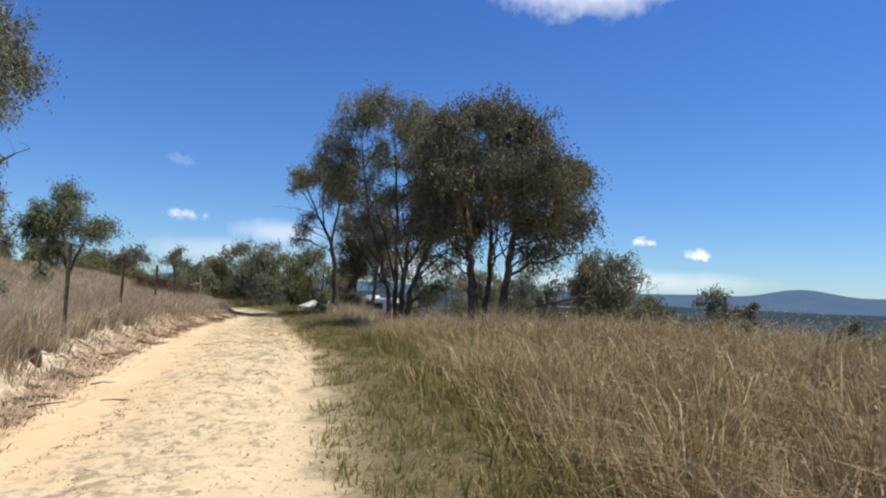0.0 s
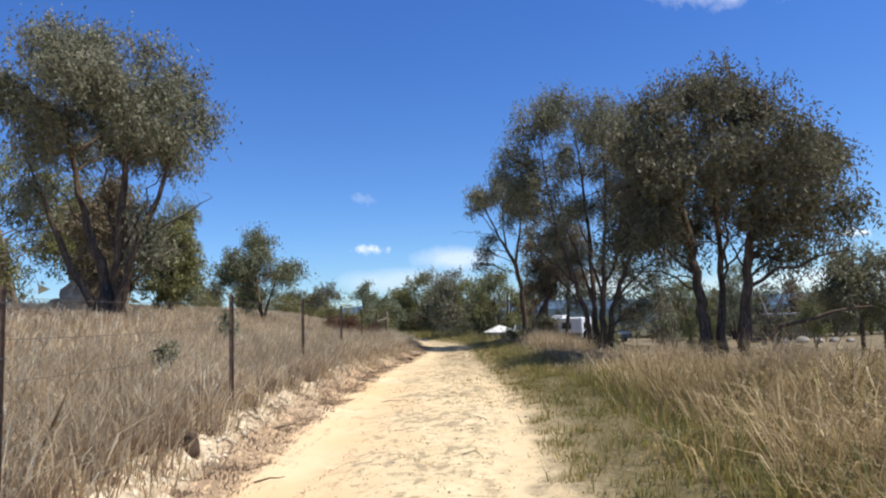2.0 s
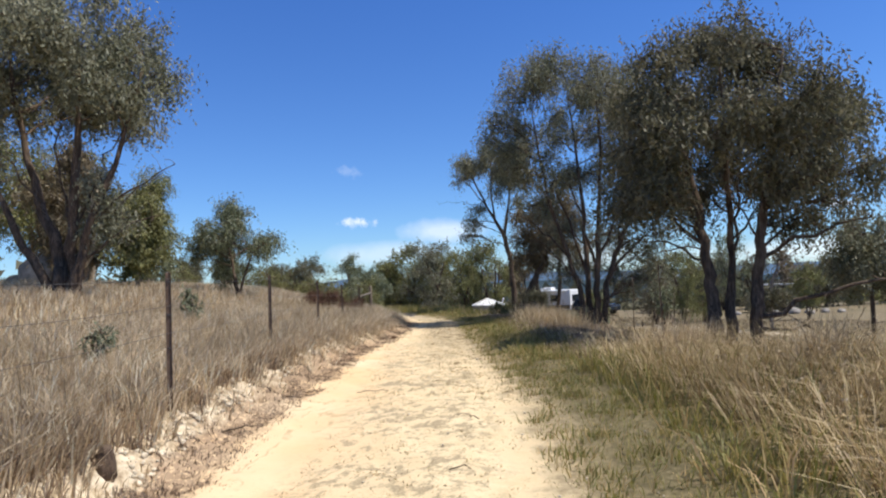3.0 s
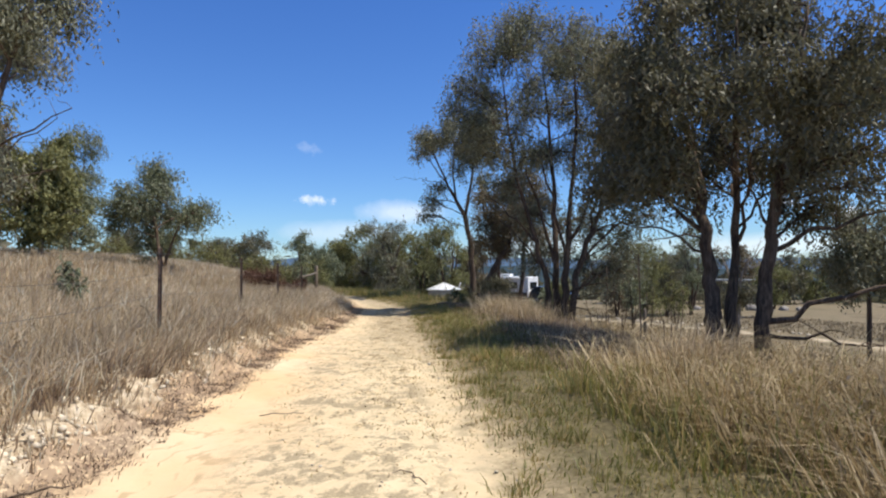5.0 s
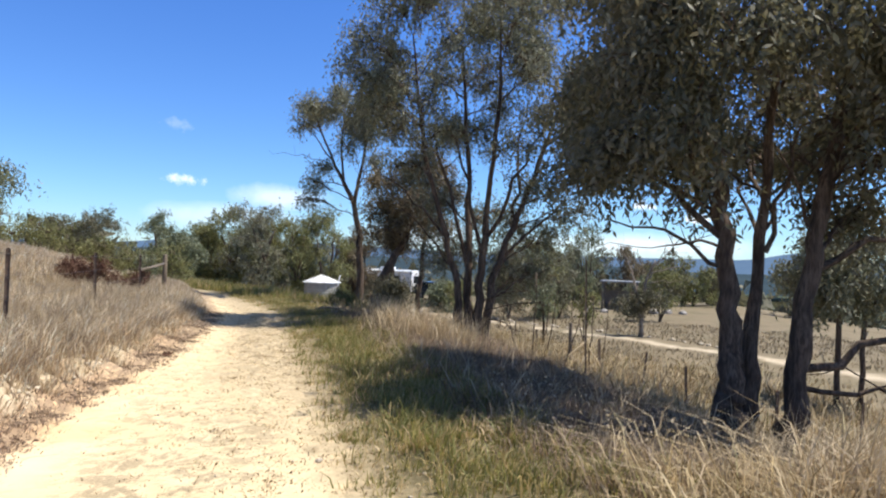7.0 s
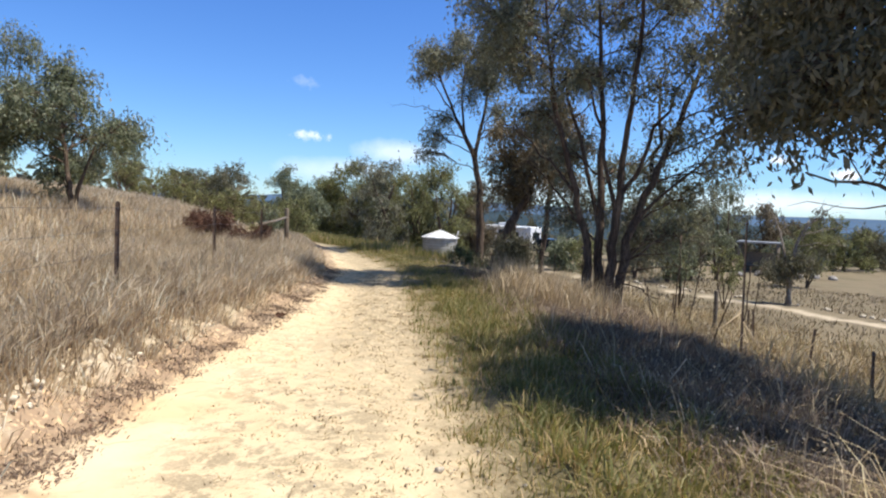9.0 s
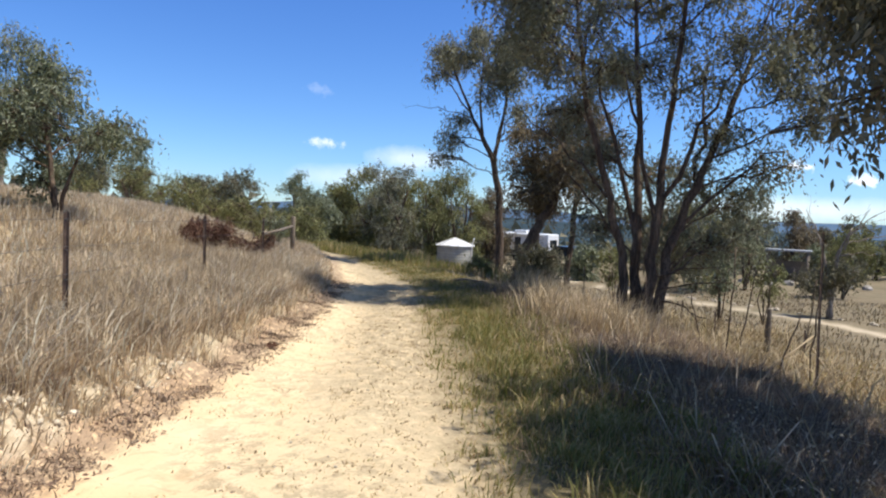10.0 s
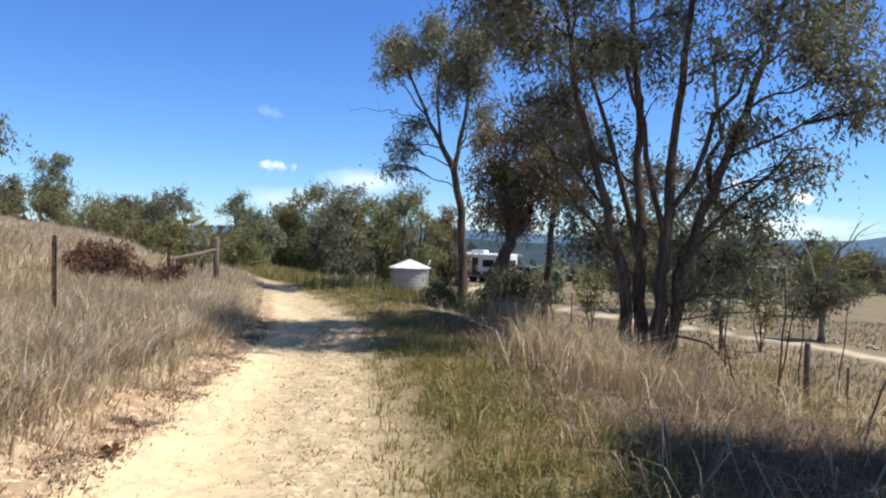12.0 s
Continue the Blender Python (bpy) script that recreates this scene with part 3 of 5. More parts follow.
tree("gum_tree", at(-6.2, 23.5), [
    stem(-6.45, 23.5, 0.12, (-6.55, 23.5, 0.9, 0.085), (-6.95, 23.4, 2.3, 0.066), (-7.4, 23.2, 4.0, 0.05), (-7.7, 23.0, 6.6, 0.018)),
    stem(-6.3, 23.65, 0.12, (-6.32, 23.7, 1.2, 0.085), (-6.4, 24.0, 3.2, 0.062), (-6.6, 24.2, 5.4, 0.04), (-6.8, 24.3, 7.4, 0.018)),
    stem(-6.05, 23.5, 0.125, (-6.0, 23.5, 1.2, 0.095), (-5.9, 23.7, 3.0, 0.066), (-5.7, 23.6, 5.2, 0.045), (-5.7, 23.4, 7.2, 0.018)),
    stem(-5.95, 23.6, 0.12, (-5.65, 23.7, 1.3, 0.085), (-5.1, 24.0, 2.8, 0.07), (-4.5, 24.3, 4.6, 0.045), (-4.1, 24.6, 6.0, 0.015))],
    dome(6, (-6.25, 23.3, 5.8), (2.85, 2.7, 2.7), 34, 0.34, 0.56, -0.6, 0.55)
    + [(-7.3, 24.6, 2.9, 0.55), (-5.2, 24.8, 2.3, 0.5), (-6.2, 25.2, 2.6, 0.6), (-7.8, 24.0, 3.7, 0.5), (-4.9, 24.2, 3.2, 0.5), (-4.5, 24.8, 1.9, 0.42), (-3.9, 24.4, 2.6, 0.4), (-6.7, 24.6, 1.7, 0.42), (-5.7, 24.6, 1.4, 0.36),
       (-4.0, 24.0, 4.5, 0.55), (-3.6, 23.8, 3.9, 0.42), (-4.7, 23.4, 4.9, 0.55), (-3.6, 24.5, 5.1, 0.5), (-5.1, 23.0, 4.1, 0.42), (-3.3, 23.6, 3.4, 0.34), (-8.0, 23.2, 4.6, 0.45), (-7.0, 22.8, 4.3, 0.4),
       (-8.7, 22.4, 6.3, 0.52), (-8.0, 22.0, 7.0, 0.58), (-7.3, 21.8, 7.5, 0.55), (-8.9, 22.8, 5.6, 0.42), (-6.7, 21.9, 7.8, 0.5),
       (-5.0, 25.0, 1.2, 0.45), (-4.4, 25.4, 1.3, 0.42), (-5.6, 25.5, 0.9, 0.45), (-7.4, 25.0, 1.5, 0.45)],
    "tall many-stemmed gum tree with open olive crown beside the track", LEAF_GREY, BARK, 0.1, 62000, 20, 0.17, bits=7, reach=1.6, hang=2.1,
    extra=[((-6.35, 23.7, 1.2), (-7.2, 23.6, 4.6), 0.06, 0.022), ((-6.0, 23.5, 1.6), (-6.7, 23.2, 4.4), 0.055, 0.02), ((-5.9, 23.6, 2.0), (-4.7, 23.4, 4.4), 0.055, 0.02), ((-5.6, 23.8, 1.4), (-3.8, 24.4, 3.0), 0.045, 0.014), ((-5.3, 24.0, 2.2), (-5.2, 24.6, 4.8), 0.05, 0.018),
           ((-6.6, 23.5, 1.2), (-7.9, 23.3, 2.6), 0.03, 0.01), ((-6.9, 23.4, 2.0), (-8.4, 23.2, 3.4), 0.035, 0.012), ((-6.0, 23.5, 0.5), (-4.9, 23.2, 0.8), 0.02, 0.008), ((-5.9, 23.5, 0.3), (-4.5, 23.0, 0.5), 0.016, 0.006), ((-5.8, 23.4, 0.1), (-5.0, 22.9, -0.1), 0.02, 0.008)])

tree("brown_gum_tree", at(-9.0, 27.8), [
    stem(-9.69, 26.94, 0.13, (-9.3, 27.3, 0.9, 0.14), (-8.8, 27.6, 1.9, 0.10), (-8.6, 27.9, 3.4, 0.03)),
    stem(-8.4, 27.8, 0.09, (-8.3, 27.9, 1.6, 0.07), (-8.1, 27.8, 3.2, 0.03)),
    stem(-9.3, 28.4, 0.08, (-9.4, 28.5, 2.0, 0.06), (-9.6, 28.7, 4.4, 0.02))],
    dome(8, (-8.5, 28.1, 3.1), (1.75, 1.5, 2.2), 20, 0.34, 0.56, -0.85, 0.4),
    "brownish gum tree with leaning dark trunk and withered foliage", LEAF_BROWN, BARK, 0.10, 22000, 18, 0.16, bits=6, reach=1.4, hang=1.9)

tree("slender_gum_tree", at(-10.85, 30.3), [
    stem(-10.85, 30.3, 0.14, (-11.0, 30.25, 1.8, 0.11), (-11.24, 30.2, 3.27, 0.085), (-11.9, 30.0, 4.5, 0.05), (-12.7, 29.9, 6.4, 0.02)),
    [(-11.24, 30.2, 3.2, 0.075), (-11.0, 30.3, 4.6, 0.05), (-10.8, 30.3, 6.6, 0.02)],
    [(-11.6, 30.1, 3.95, 0.045), (-11.75, 30.2, 5.2, 0.035), (-11.7, 30.3, 6.6, 0.015)]],
    dome(11, (-12.1, 30.1, 6.3), (1.75, 1.3, 1.0), 13, 0.22, 0.4, -0.6, 0.5) + dome(12, (-10.75, 30.3, 6.2), (0.75, 0.8, 1.1), 7, 0.22, 0.36, -0.8, 0.4)
    + [(-12.8, 30.2, 3.8, 0.28), (-12.3, 29.9, 4.5, 0.22), (-13.0, 30.2, 3.3, 0.16), (-10.3, 29.9, 4.7, 0.28), (-10.6, 30.5, 4.1, 0.22), (-11.4, 29.8, 5.1, 0.24)],
    "slender forked gum tree with sparse grey-green crown", LEAF_GREY, BARK, 0.11, 15000, 20, 0.16, 1.0, bits=6, reach=1.7, hang=2.3,
    extra=[((-11.5, 30.1, 3.8), (-12.9, 30.1, 3.9), 0.025, 0.008), ((-11.1, 30.3, 3.9), (-10.2, 30.0, 4.8), 0.025, 0.008), ((-12.0, 30.0, 4.7), (-13.4, 30.2, 6.0), 0.03, 0.008), ((-11.9, 30.0, 4.5), (-14.2, 30.1, 4.9), 0.015, 0.004)])

tree("gum_tree", at(-15.9, 12.6), [
    stem(-16.0, 12.6, 0.22, (-16.1, 12.6, 2.4, 0.14), (-16.8, 12.4, 4.6, 0.08), (-17.2, 12.2, 7.4, 0.02)),
    stem(-15.8, 12.7, 0.18, (-15.7, 12.7, 2.8, 0.12), (-15.5, 12.7, 4.8, 0.08), (-15.3, 12.6, 7.6, 0.02)),
    stem(-15.7, 12.6, 0.14, (-15.3, 12.7, 2.7, 0.09), (-14.6, 13.1, 4.8, 0.05), (-14.2, 13.4, 6.6, 0.02)),
    stem(-16.1, 12.5, 0.12, (-16.8, 12.1, 2.9, 0.08), (-17.6, 11.6, 5.4, 0.02))],
    dome(7, (-16.1, 12.6, 6.7), (2.8, 2.8, 2.3), 44, 0.36, 0.62, -0.6, 0.6) + [(-15.4, 13.2, 3.1, 0.5), (-15.0, 13.0, 3.8, 0.36), (-17.6, 11.8, 4.6, 0.45)],
    "large gum tree with several grey stems on the grassy rise", LEAF_GREY, BARK, 0.115, 54000, 22, 0.19, hang=2.3, reach=1.35,
    extra=[((-15.4, 12.7, 2.8), (-13.5, 13.6, 4.3), 0.035, 0.008), ((-15.4, 12.7, 2.2), (-14.0, 13.7, 3.2), 0.03, 0.008), ((-15.5, 12.7, 2.5), (-14.1, 13.8, 4.2), 0.03, 0.008), ((-15.6, 12.7, 3.0), (-14.9, 13.4, 5.2), 0.035, 0.012), ((-16.2, 12.6, 2.8), (-17.2, 11.8, 5.0), 0.035, 0.012), ((-15.9, 12.7, 3.2), (-16.0, 12.4, 5.4), 0.04, 0.012)])

tree("young_gum_tree", at(-17.6, 20.3), [
    stem(-17.6, 20.3, 0.08, (-17.65, 20.3, 1.7, 0.06), (-18.0, 20.4, 2.9, 0.04), (-18.0, 20.4, 4.1, 0.012)),
    stem(-17.55, 20.3, 0.055, (-17.3, 20.2, 1.6, 0.045), (-16.9, 20.3, 2.6, 0.015))],
    dome(9, (-17.75, 20.35, 2.95), (1.75, 1.6, 1.65), 20, 0.3, 0.5, -0.95, 0.4) + [(-17.9, 20.4, 4.15, 0.36)],
    "young bushy gum tree with grey-green leaves on the rise", LEAF_GREEN, BARK, 0.095, 16000, 18, 0.14, hang=1.7)

tree("small_gum_tree", at(1.2, 21.8), [
    stem(1.1, 21.8, 0.06, (1.1, 21.8, 0.6, 0.05), (1.0, 21.6, 2.3, 0.02)),
    stem(1.6, 22.0, 0.055, (1.7, 22.1, 0.7, 0.045), (1.7, 22.4, 2.1, 0.02))],
    dome(10, (1.25, 21.8, 1.5), (1.3, 1.3, 1.45), 18, 0.34, 0.52, -0.85, 0.4),
    "small dark gum tree on the slope below the track", LEAF_GREY, BARK, 0.105, 14000, 20, 0.14, hang=1.7,
    extra=[((1.7, 22.1, 0.6), (3.0, 22.2, 1.5), 0.02, 0.006), ((1.7, 22.1, 0.4), (3.3, 22.0, 0.9), 0.02, 0.006), ((1.7, 22.1, 0.8), (2.6, 21.8, 1.8), 0.02, 0.006)])

# ---- middle-distance and far trees ----
for x, y, h, w, leaf, sd in ((-34.2, 55.5, 6.2, 4.6, LEAF_GREEN, 1), (-31.6, 57, 6.0, 5.0, LEAF_OLIVE, 8), (-29.2, 57, 7.0, 5.6, LEAF_OLIVE, 2), (-26.6, 56, 7.6, 6.2, LEAF_GREY, 3), (-24.2, 58, 7.0, 5.6, LEAF_OLIVE, 9), (-22.0, 58.5, 7.0, 5.6, LEAF_OLIVE, 4),
                             (-20.6, 61.5, 6.0, 4.0, LEAF_BROWN, 5), (-25.4, 62, 6.8, 6.6, LEAF_GREY, 6), (-30.4, 61, 6.4, 6.0, LEAF_GREEN, 7), (-33.0, 60, 5.6, 5.0, LEAF_OLIVE, 10), (-27.8, 59, 6.6, 5.4, LEAF_OLIVE, 110)):
    grown("gum_tree", x, y, h, w, "rounded dark gum tree in the belt beyond the bend", leaf, sd, 9500, 0.21, 3, 0.02, "belt of trees")
for x, y, h, w, leaf, sd in ((-36.6, 41, 4.6, 2.6, LEAF_GREEN, 11), (-31.0, 43.0, 4.0, 3.6, LEAF, 12), (-33.8, 44, 3.4, 3.0, LEAF, 13), (-41, 42, 3.2, 3.4, LEAF, 14), (-27, 46, 3.4, 2.8, LEAF_GREEN, 19)):
    grown("gum_tree", x, y, h, w, "small gum tree on the skyline of the rise", leaf, sd, 6000, 0.17, 1, 0.3, "trees on the rise")
for x, y, h, w, leaf, sd in ((-35.0, 39.5, 2.5, 4.4, LEAF_OLIVE, 15), (-31.5, 40.5, 2.4, 4.4, LEAF_OLIVE, 16), (-28.5, 41.5, 2.3, 4.0, LEAF_OLIVE, 17), (-25.5, 42.5, 2.2, 3.2, LEAF_OLIVE, 18), (-38.5, 38.5, 1.9, 4.4, LEAF_OLIVE, 20), (-33.2, 40.5, 2.4, 4.4, LEAF_OLIVE, 120), (-30.0, 41.5, 2.3, 4.2, LEAF_OLIVE, 121), (-27.0, 42.5, 2.1, 3.8, LEAF_OLIVE, 122)):
    grown("wattle_bush", x, y, h, w, "low olive wattle bush on the rise", leaf, sd, 3200, 0.15, 3, 0.12, "wattle bushes", category="bush")
for x, y, h, w, leaf, sd in ((-25.6, 19.4, 5.4, 5.0, LEAF_OLIVE, 21), (-22.5, 18.5, 4.4, 3.6, LEAF_BROWN, 22), (-24.2, 15.6, 5.6, 5.2, LEAF_OLIVE, 23), (-19.2, 17.6, 3.6, 2.6, LEAF_OLIVE, 27), (-24.5, 23, 3.6, 3.0, LEAF_GREEN, 24), (-20.6, 16.6, 4.6, 3.2, LEAF_BROWN, 25),
                             (-26, 9, 6.5, 6.0, LEAF_OLIVE, 26)):
    grown("gum_tree", x, y, h, w, "olive-brown gum tree behind the rise", leaf, sd, 8500, 0.17, 3, 0.22, "trees behind the rise", PALE_BARK)
for x, y, h, w, sd in ((-4.6, 28.9, 2.4, 1.2, 31), (-3.2, 32.5, 2.2, 1.2, 32), (-7.6, 32.0, 2.2, 1.4, 36)):
    grown("sapling", x, y, h, w, "thin gum sapling with dark stems below the track", LEAF_GREEN if sd % 2 else LEAF_OLIVE, sd, 1100, 0.10, 4, 0.42, "saplings", category="tree", thick=0.010)
for x, y, h, w, low, leaf, sd in ((-2.6, 50.4, 6.0, 3.2, 0.34, LEAF_GREEN, 131), (1.85, 49.0, 3.4, 2.8, 0.36, LEAF_OLIVE, 132), (-5.2, 46.4, 5.2, 3.4, 0.12, LEAF_OLIVE, 133), (-6.9, 47.2, 4.6, 3.2, 0.1, LEAF_BROWN, 134), (-4.0, 48.6, 4.4, 2.6, 0.2, LEAF, 135)):
    grown("gum_tree", x, y, h, w, "slim gum tree on the grassy slope past the gravel track", leaf, sd, 5000, 0.14, 3, low, "slope trees", thick=0.014)
for x, y, h, w, leaf, sd in ((14, 62, 4.8, 4.6, LEAF, 41), (17.5, 66, 3.8, 3.4, LEAF, 42), (9.5, 70, 3.4, 4.4, LEAF, 43), (24, 60, 3.4, 3.4, LEAF, 44), (31, 64, 4.5, 5, LEAF, 45), (-8.5, 66, 5.0, 4.6, LEAF, 53), (-5.8, 64.5, 5.4, 4.6, LEAF_OLIVE, 54), (-3.2, 66, 5.2, 4.4, LEAF, 55), (-0.8, 66.5, 5.0, 4.4, LEAF, 56), (1.8, 66.5, 5.4, 4.6, LEAF_BROWN, 57), (4.6, 66, 4.6, 4.2, LEAF, 58), (7.2, 67, 4.0, 4.2, LEAF_OLIVE, 59), (5.5, 80, 4.4, 5, LEAF, 46), (-3, 82, 4.6, 5.5, LEAF, 47),
                             (-9, 78, 4.2, 5, LEAF, 48), (2.5, 64, 2.6, 2.6, LEAF_GREEN, 49), (40, 75, 5, 6, LEAF, 50), (-11.5, 50, 2.2, 2.6, LEAF_GREEN, 51)):
    grown("gum_tree", x, y, h, w, "dark gum tree in the paddock beyond", leaf, sd, 3000, 0.28, 3, 0.1, "paddock trees")

grown("gum_tree", -32.5, 29.8, 6.8, 4.4, "tall wispy grey-green gum tree behind the rise", LEAF_GREEN, 111, 12000, 0.14, 2, 0.34, "trees behind the rise", PALE_BARK)

# a spray of reddened leaves in the slender tree
for ob in [o for o in scene.objects if o.name.startswith("slender_gum_tree")]:
    q = rng.normal(0, 0.13, (260, 3)) + np.array([-10.62, 30.1, 6.65]) - np.array(ob.matrix_world.translation if ob.matrix_world.translation.length else ob.location)
    finish("red_leaves", leaves_mesh("red_leaves", q, 0.12), LEAF_RED, ob, "reddened young leaves")

# dead tree on the slope
b = at(-0.62, 37.5)
tree("dead_tree", b, [[(*at(-0.62, 37.5, -0.05), 0.09), (-0.5, 37.5, 0.6, 0.06), (-0.1, 37.5, 1.6, 0.02)], [(*at(-0.55, 37.5, -0.05), 0.07), (-0.9, 37.4, 0.4, 0.05), (-1.3, 37.3, 1.7, 0.015)]],
     [(-0.7, 37.4, -0.1, 0.7), (-1.1, 37.5, -0.5, 0.5), (-0.2, 37.4, 0.0, 0.5)], "half-dead tree with bare grey limbs above a small crown", LEAF, PALE_BARK, 0.16, 2500, 10, 0.2,
     extra=[((-0.3, 37.5, 1.0), (1.2, 37.6, 1.3), 0.03, 0.008), ((-0.2, 37.5, 1.3), (0.8, 37.5, 2.2), 0.03, 0.008), ((-1.0, 37.4, 1.0), (-1.6, 37.4, 2.2), 0.025, 0.008), ((-0.3, 37.5, 0.8), (0.4, 37.4, 2.3), 0.03, 0.008), ((-0.5, 37.5, 0.6), (1.0, 37.4, 0.7), 0.025, 0.008)])

# ---- shrubs by the track ----
grown("shrub", -8.9, 25.8, 1.25, 1.5, "dark green shrub at the foot of the leaning tree", LEAF, 61, 5000, 0.08, 5, 0.1, "shrubs", category="bush")
grown("shrub", -11.0, 28.4, 0.6, 0.9, "dark green shrub in rough grass", LEAF_OLIVE, 62, 2500, 0.07, 4, 0.1, "shrubs", category="bush")
for x, y, h, w, sd in ((-15.6, 22.9, 0.75, 1.5, 63), (-16.4, 23.3, 0.65, 1.3, 64), (-14.9, 23.6, 0.6, 1.1, 65)):
    grown("bracken_clump", x, y, h, w, "dead red-brown bracken clump behind the fence", LEAF_DEAD, sd, 6000, 0.06, 5, 0.05, "bracken", category="bush")
for x, y, h, w, sd in ((-17.3, 27.8, 1.1, 0.5, 66), (-17.9, 28.3, 1.2, 0.5, 67), (-11.2, 11.6, 0.8, 0.4, 68)):
    grown("sapling", x, y, h, w, "wispy sapling in the dry grass", LEAF_GREEN, sd, 350, 0.08, 2, 0.4, "saplings", category="tree")


# ---- hills ----
def hills(name, radius, low, profile, color_a, color_b, label):
    n, k = 300, 5
    v = []
    for i in range(n + 1):
        a = radians(-75 + 150 * i / n)
        top = profile(math.degrees(a))
        for j in range(k + 1):
            f = j / k
            rr = radius * (1 + 0.25 * f)
            v.append((rr * math.sin(a), rr * math.cos(a), low + (top * radius * 1.25 - low) * f ** 0.8))
    f = [(i * (k + 1) + j, (i + 1) * (k + 1) + j, (i + 1) * (k + 1) + j + 1, i * (k + 1) + j + 1) for i in range(n) for j in range(k)]
    me = bpy.data.meshes.new(name)
    me.from_pydata(v, [], f)
    # distance haze is painted into the two colours, and the backdrop glows by itself
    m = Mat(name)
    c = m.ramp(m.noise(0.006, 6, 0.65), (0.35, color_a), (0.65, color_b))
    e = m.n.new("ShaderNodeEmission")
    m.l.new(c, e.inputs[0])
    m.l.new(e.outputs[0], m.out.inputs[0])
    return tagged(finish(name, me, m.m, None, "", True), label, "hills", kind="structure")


def ridge(seed, base, amp, bumps):
    r = np.random.default_rng(seed)
    ph = r.uniform(0, 6.28, 6)

    def f(a):
        s = base + amp * sum(math.sin(a * 0.11 * (i + 1) + ph[i]) / (i + 1.5) for i in range(6))
        for a0, w, h in bumps:
            s += h * math.exp(-((a - a0) / w) ** 2)
        return s
    return f


# blues carry the painted haze, stronger on the far range
hills("backdrop_far_hills", 3000, -70, ridge(1, 0.004, 0.0022, ((18.5, 3.0, 0.013), (27, 4, 0.008), (-31, 3, 0.008), (12, 3, 0.003), (-20, 6, 0.004))), (0.115, 0.19, 0.32), (0.135, 0.215, 0.345), "forested mountain range on the horizon, blue with painted haze")
hills("backdrop_near_hills", 1500, -60, ridge(2, -0.012, 0.003, ((-22, 10, 0.012), (-34, 6, 0.008))), (0.05, 0.08, 0.11), (0.075, 0.11, 0.14), "wooded slopes across the valley, dimmed blue-green by painted haze")


# ---- woods on the valley floor ----
n = 5200
a = rng.uniform(radians(-70), radians(75), n)
d = 95 * (14 ** rng.uniform(0, 1, n))
cx, cy = -5 + d * np.sin(a), 10 + d * np.cos(a)
clump = wob(cx, cy, 90, 81) + 0.6 * wob(cx, cy, 260, 82) > -0.35
cx, cy, d = cx[clump], cy[clump], d[clump]
k = 16
rad = (1.6 + d * 0.006) * rng.uniform(0.6, 1.4, len(cx))
q = rng.normal(0, 0.5, (len(cx), k, 3)) * rad[:, None, None]
q[:, :, 2] = np.abs(q[:, :, 2]) * 1.3 + 0.3 * rad[:, None]
q += np.stack([cx, cy, ground(cx, cy)], -1)[:, None]
tagged(finish("far_woods", leaves_mesh("far_woods", q.reshape(-1, 3), 1.9, 0.2, 0.45), LEAF), "dark scattered woodland across the valley floor", "woodland", kind="stuff")

# ---- fence along the rise ----
def picket(x, y, top, lean=0.0, r=0.022, label="rusty steel star picket in dry grass"):
    b = Vector(at(x, y, -0.1))
    root = thing("fence_post", b, label, "fence post", "fence posts")
    h = top - b.z
    bm = bmesh.new()
    prof = [(r * 1.5 * math.cos(a) if i % 2 == 0 else r * 0.35 * math.cos(a), r * 1.5 * math.sin(a) if i % 2 == 0 else r * 0.35 * math.sin(a)) for i, a in ((i, math.pi * i / 3) for i in range(6))]
    rings = [[bm.verts.new((px + lean * z, py, z)) for px, py in prof] for z in (0, h * 0.5, h - 0.02)]
    tip = bm.verts.new((lean * h, 0, h))
    for a, c in zip(rings[:-1], rings[1:]):
        for i in range(6):
            bm.faces.new((a[i], a[(i + 1) % 6], c[(i + 1) % 6], c[i]))
    for i in range(6):
        bm.faces.new((rings[-1][i], rings[-1][(i + 1) % 6], tip))
    part("stake", bm, POST, root)
    for k in range(3):
        z = h * (0.93 - 0.22 * k)
        part("wire_tie", box_bm((lean * z - r * 1.05, -r * 1.05, z - 0.004), (lean * z + r * 1.05, r * 1.05, z + 0.004)), WIRE, root)
    return root


FENCE = [(-5.3, 3.37, 1.54, 0.012), (-6.6, 6.64, 1.56, 0.01), (-8.5, 10.46, 1.58, 0.015), (-10.36, 14.46, 1.49, 0.01), (-12.3, 18.52, 1.41, -0.01), (-14.24, 22.7, 1.32, 0.0)]
for x, y, top, lean in FENCE:
    picket(x, y, top, lean, 0.019)


def timber_post(x, y, top, r=0.07, label="weathered round timber fence post", group="fence posts"):
    b = Vector(at(x, y, -0.1))
    root = thing("timber_post", b, label, "fence post", group)
    h = top - b.z
    Buf().tube([(0, 0, 0), (0.004, 0, h * 0.5), (0, 0.004, h - 0.03), (0, 0, h)], [r * 1.06, r, r * 0.96, r * 0.8], 10).obj("post", WOOD, root)
    return root


timber_post(-16.0, 26.55, 1.29)
rail = new("brace_rail", None)
rail.matrix_world = pose(-15.12, 24.6, 0.97)
tagged(rail, "leaning timber brace rail between two fence posts", "fence rail")
Buf().tube([(0.86, -1.88, -0.02), (0, 0, 0.0), (-0.84, 1.86, 0.05)], [0.035, 0.037, 0.035], 8).obj("pole", WOOD, rail)

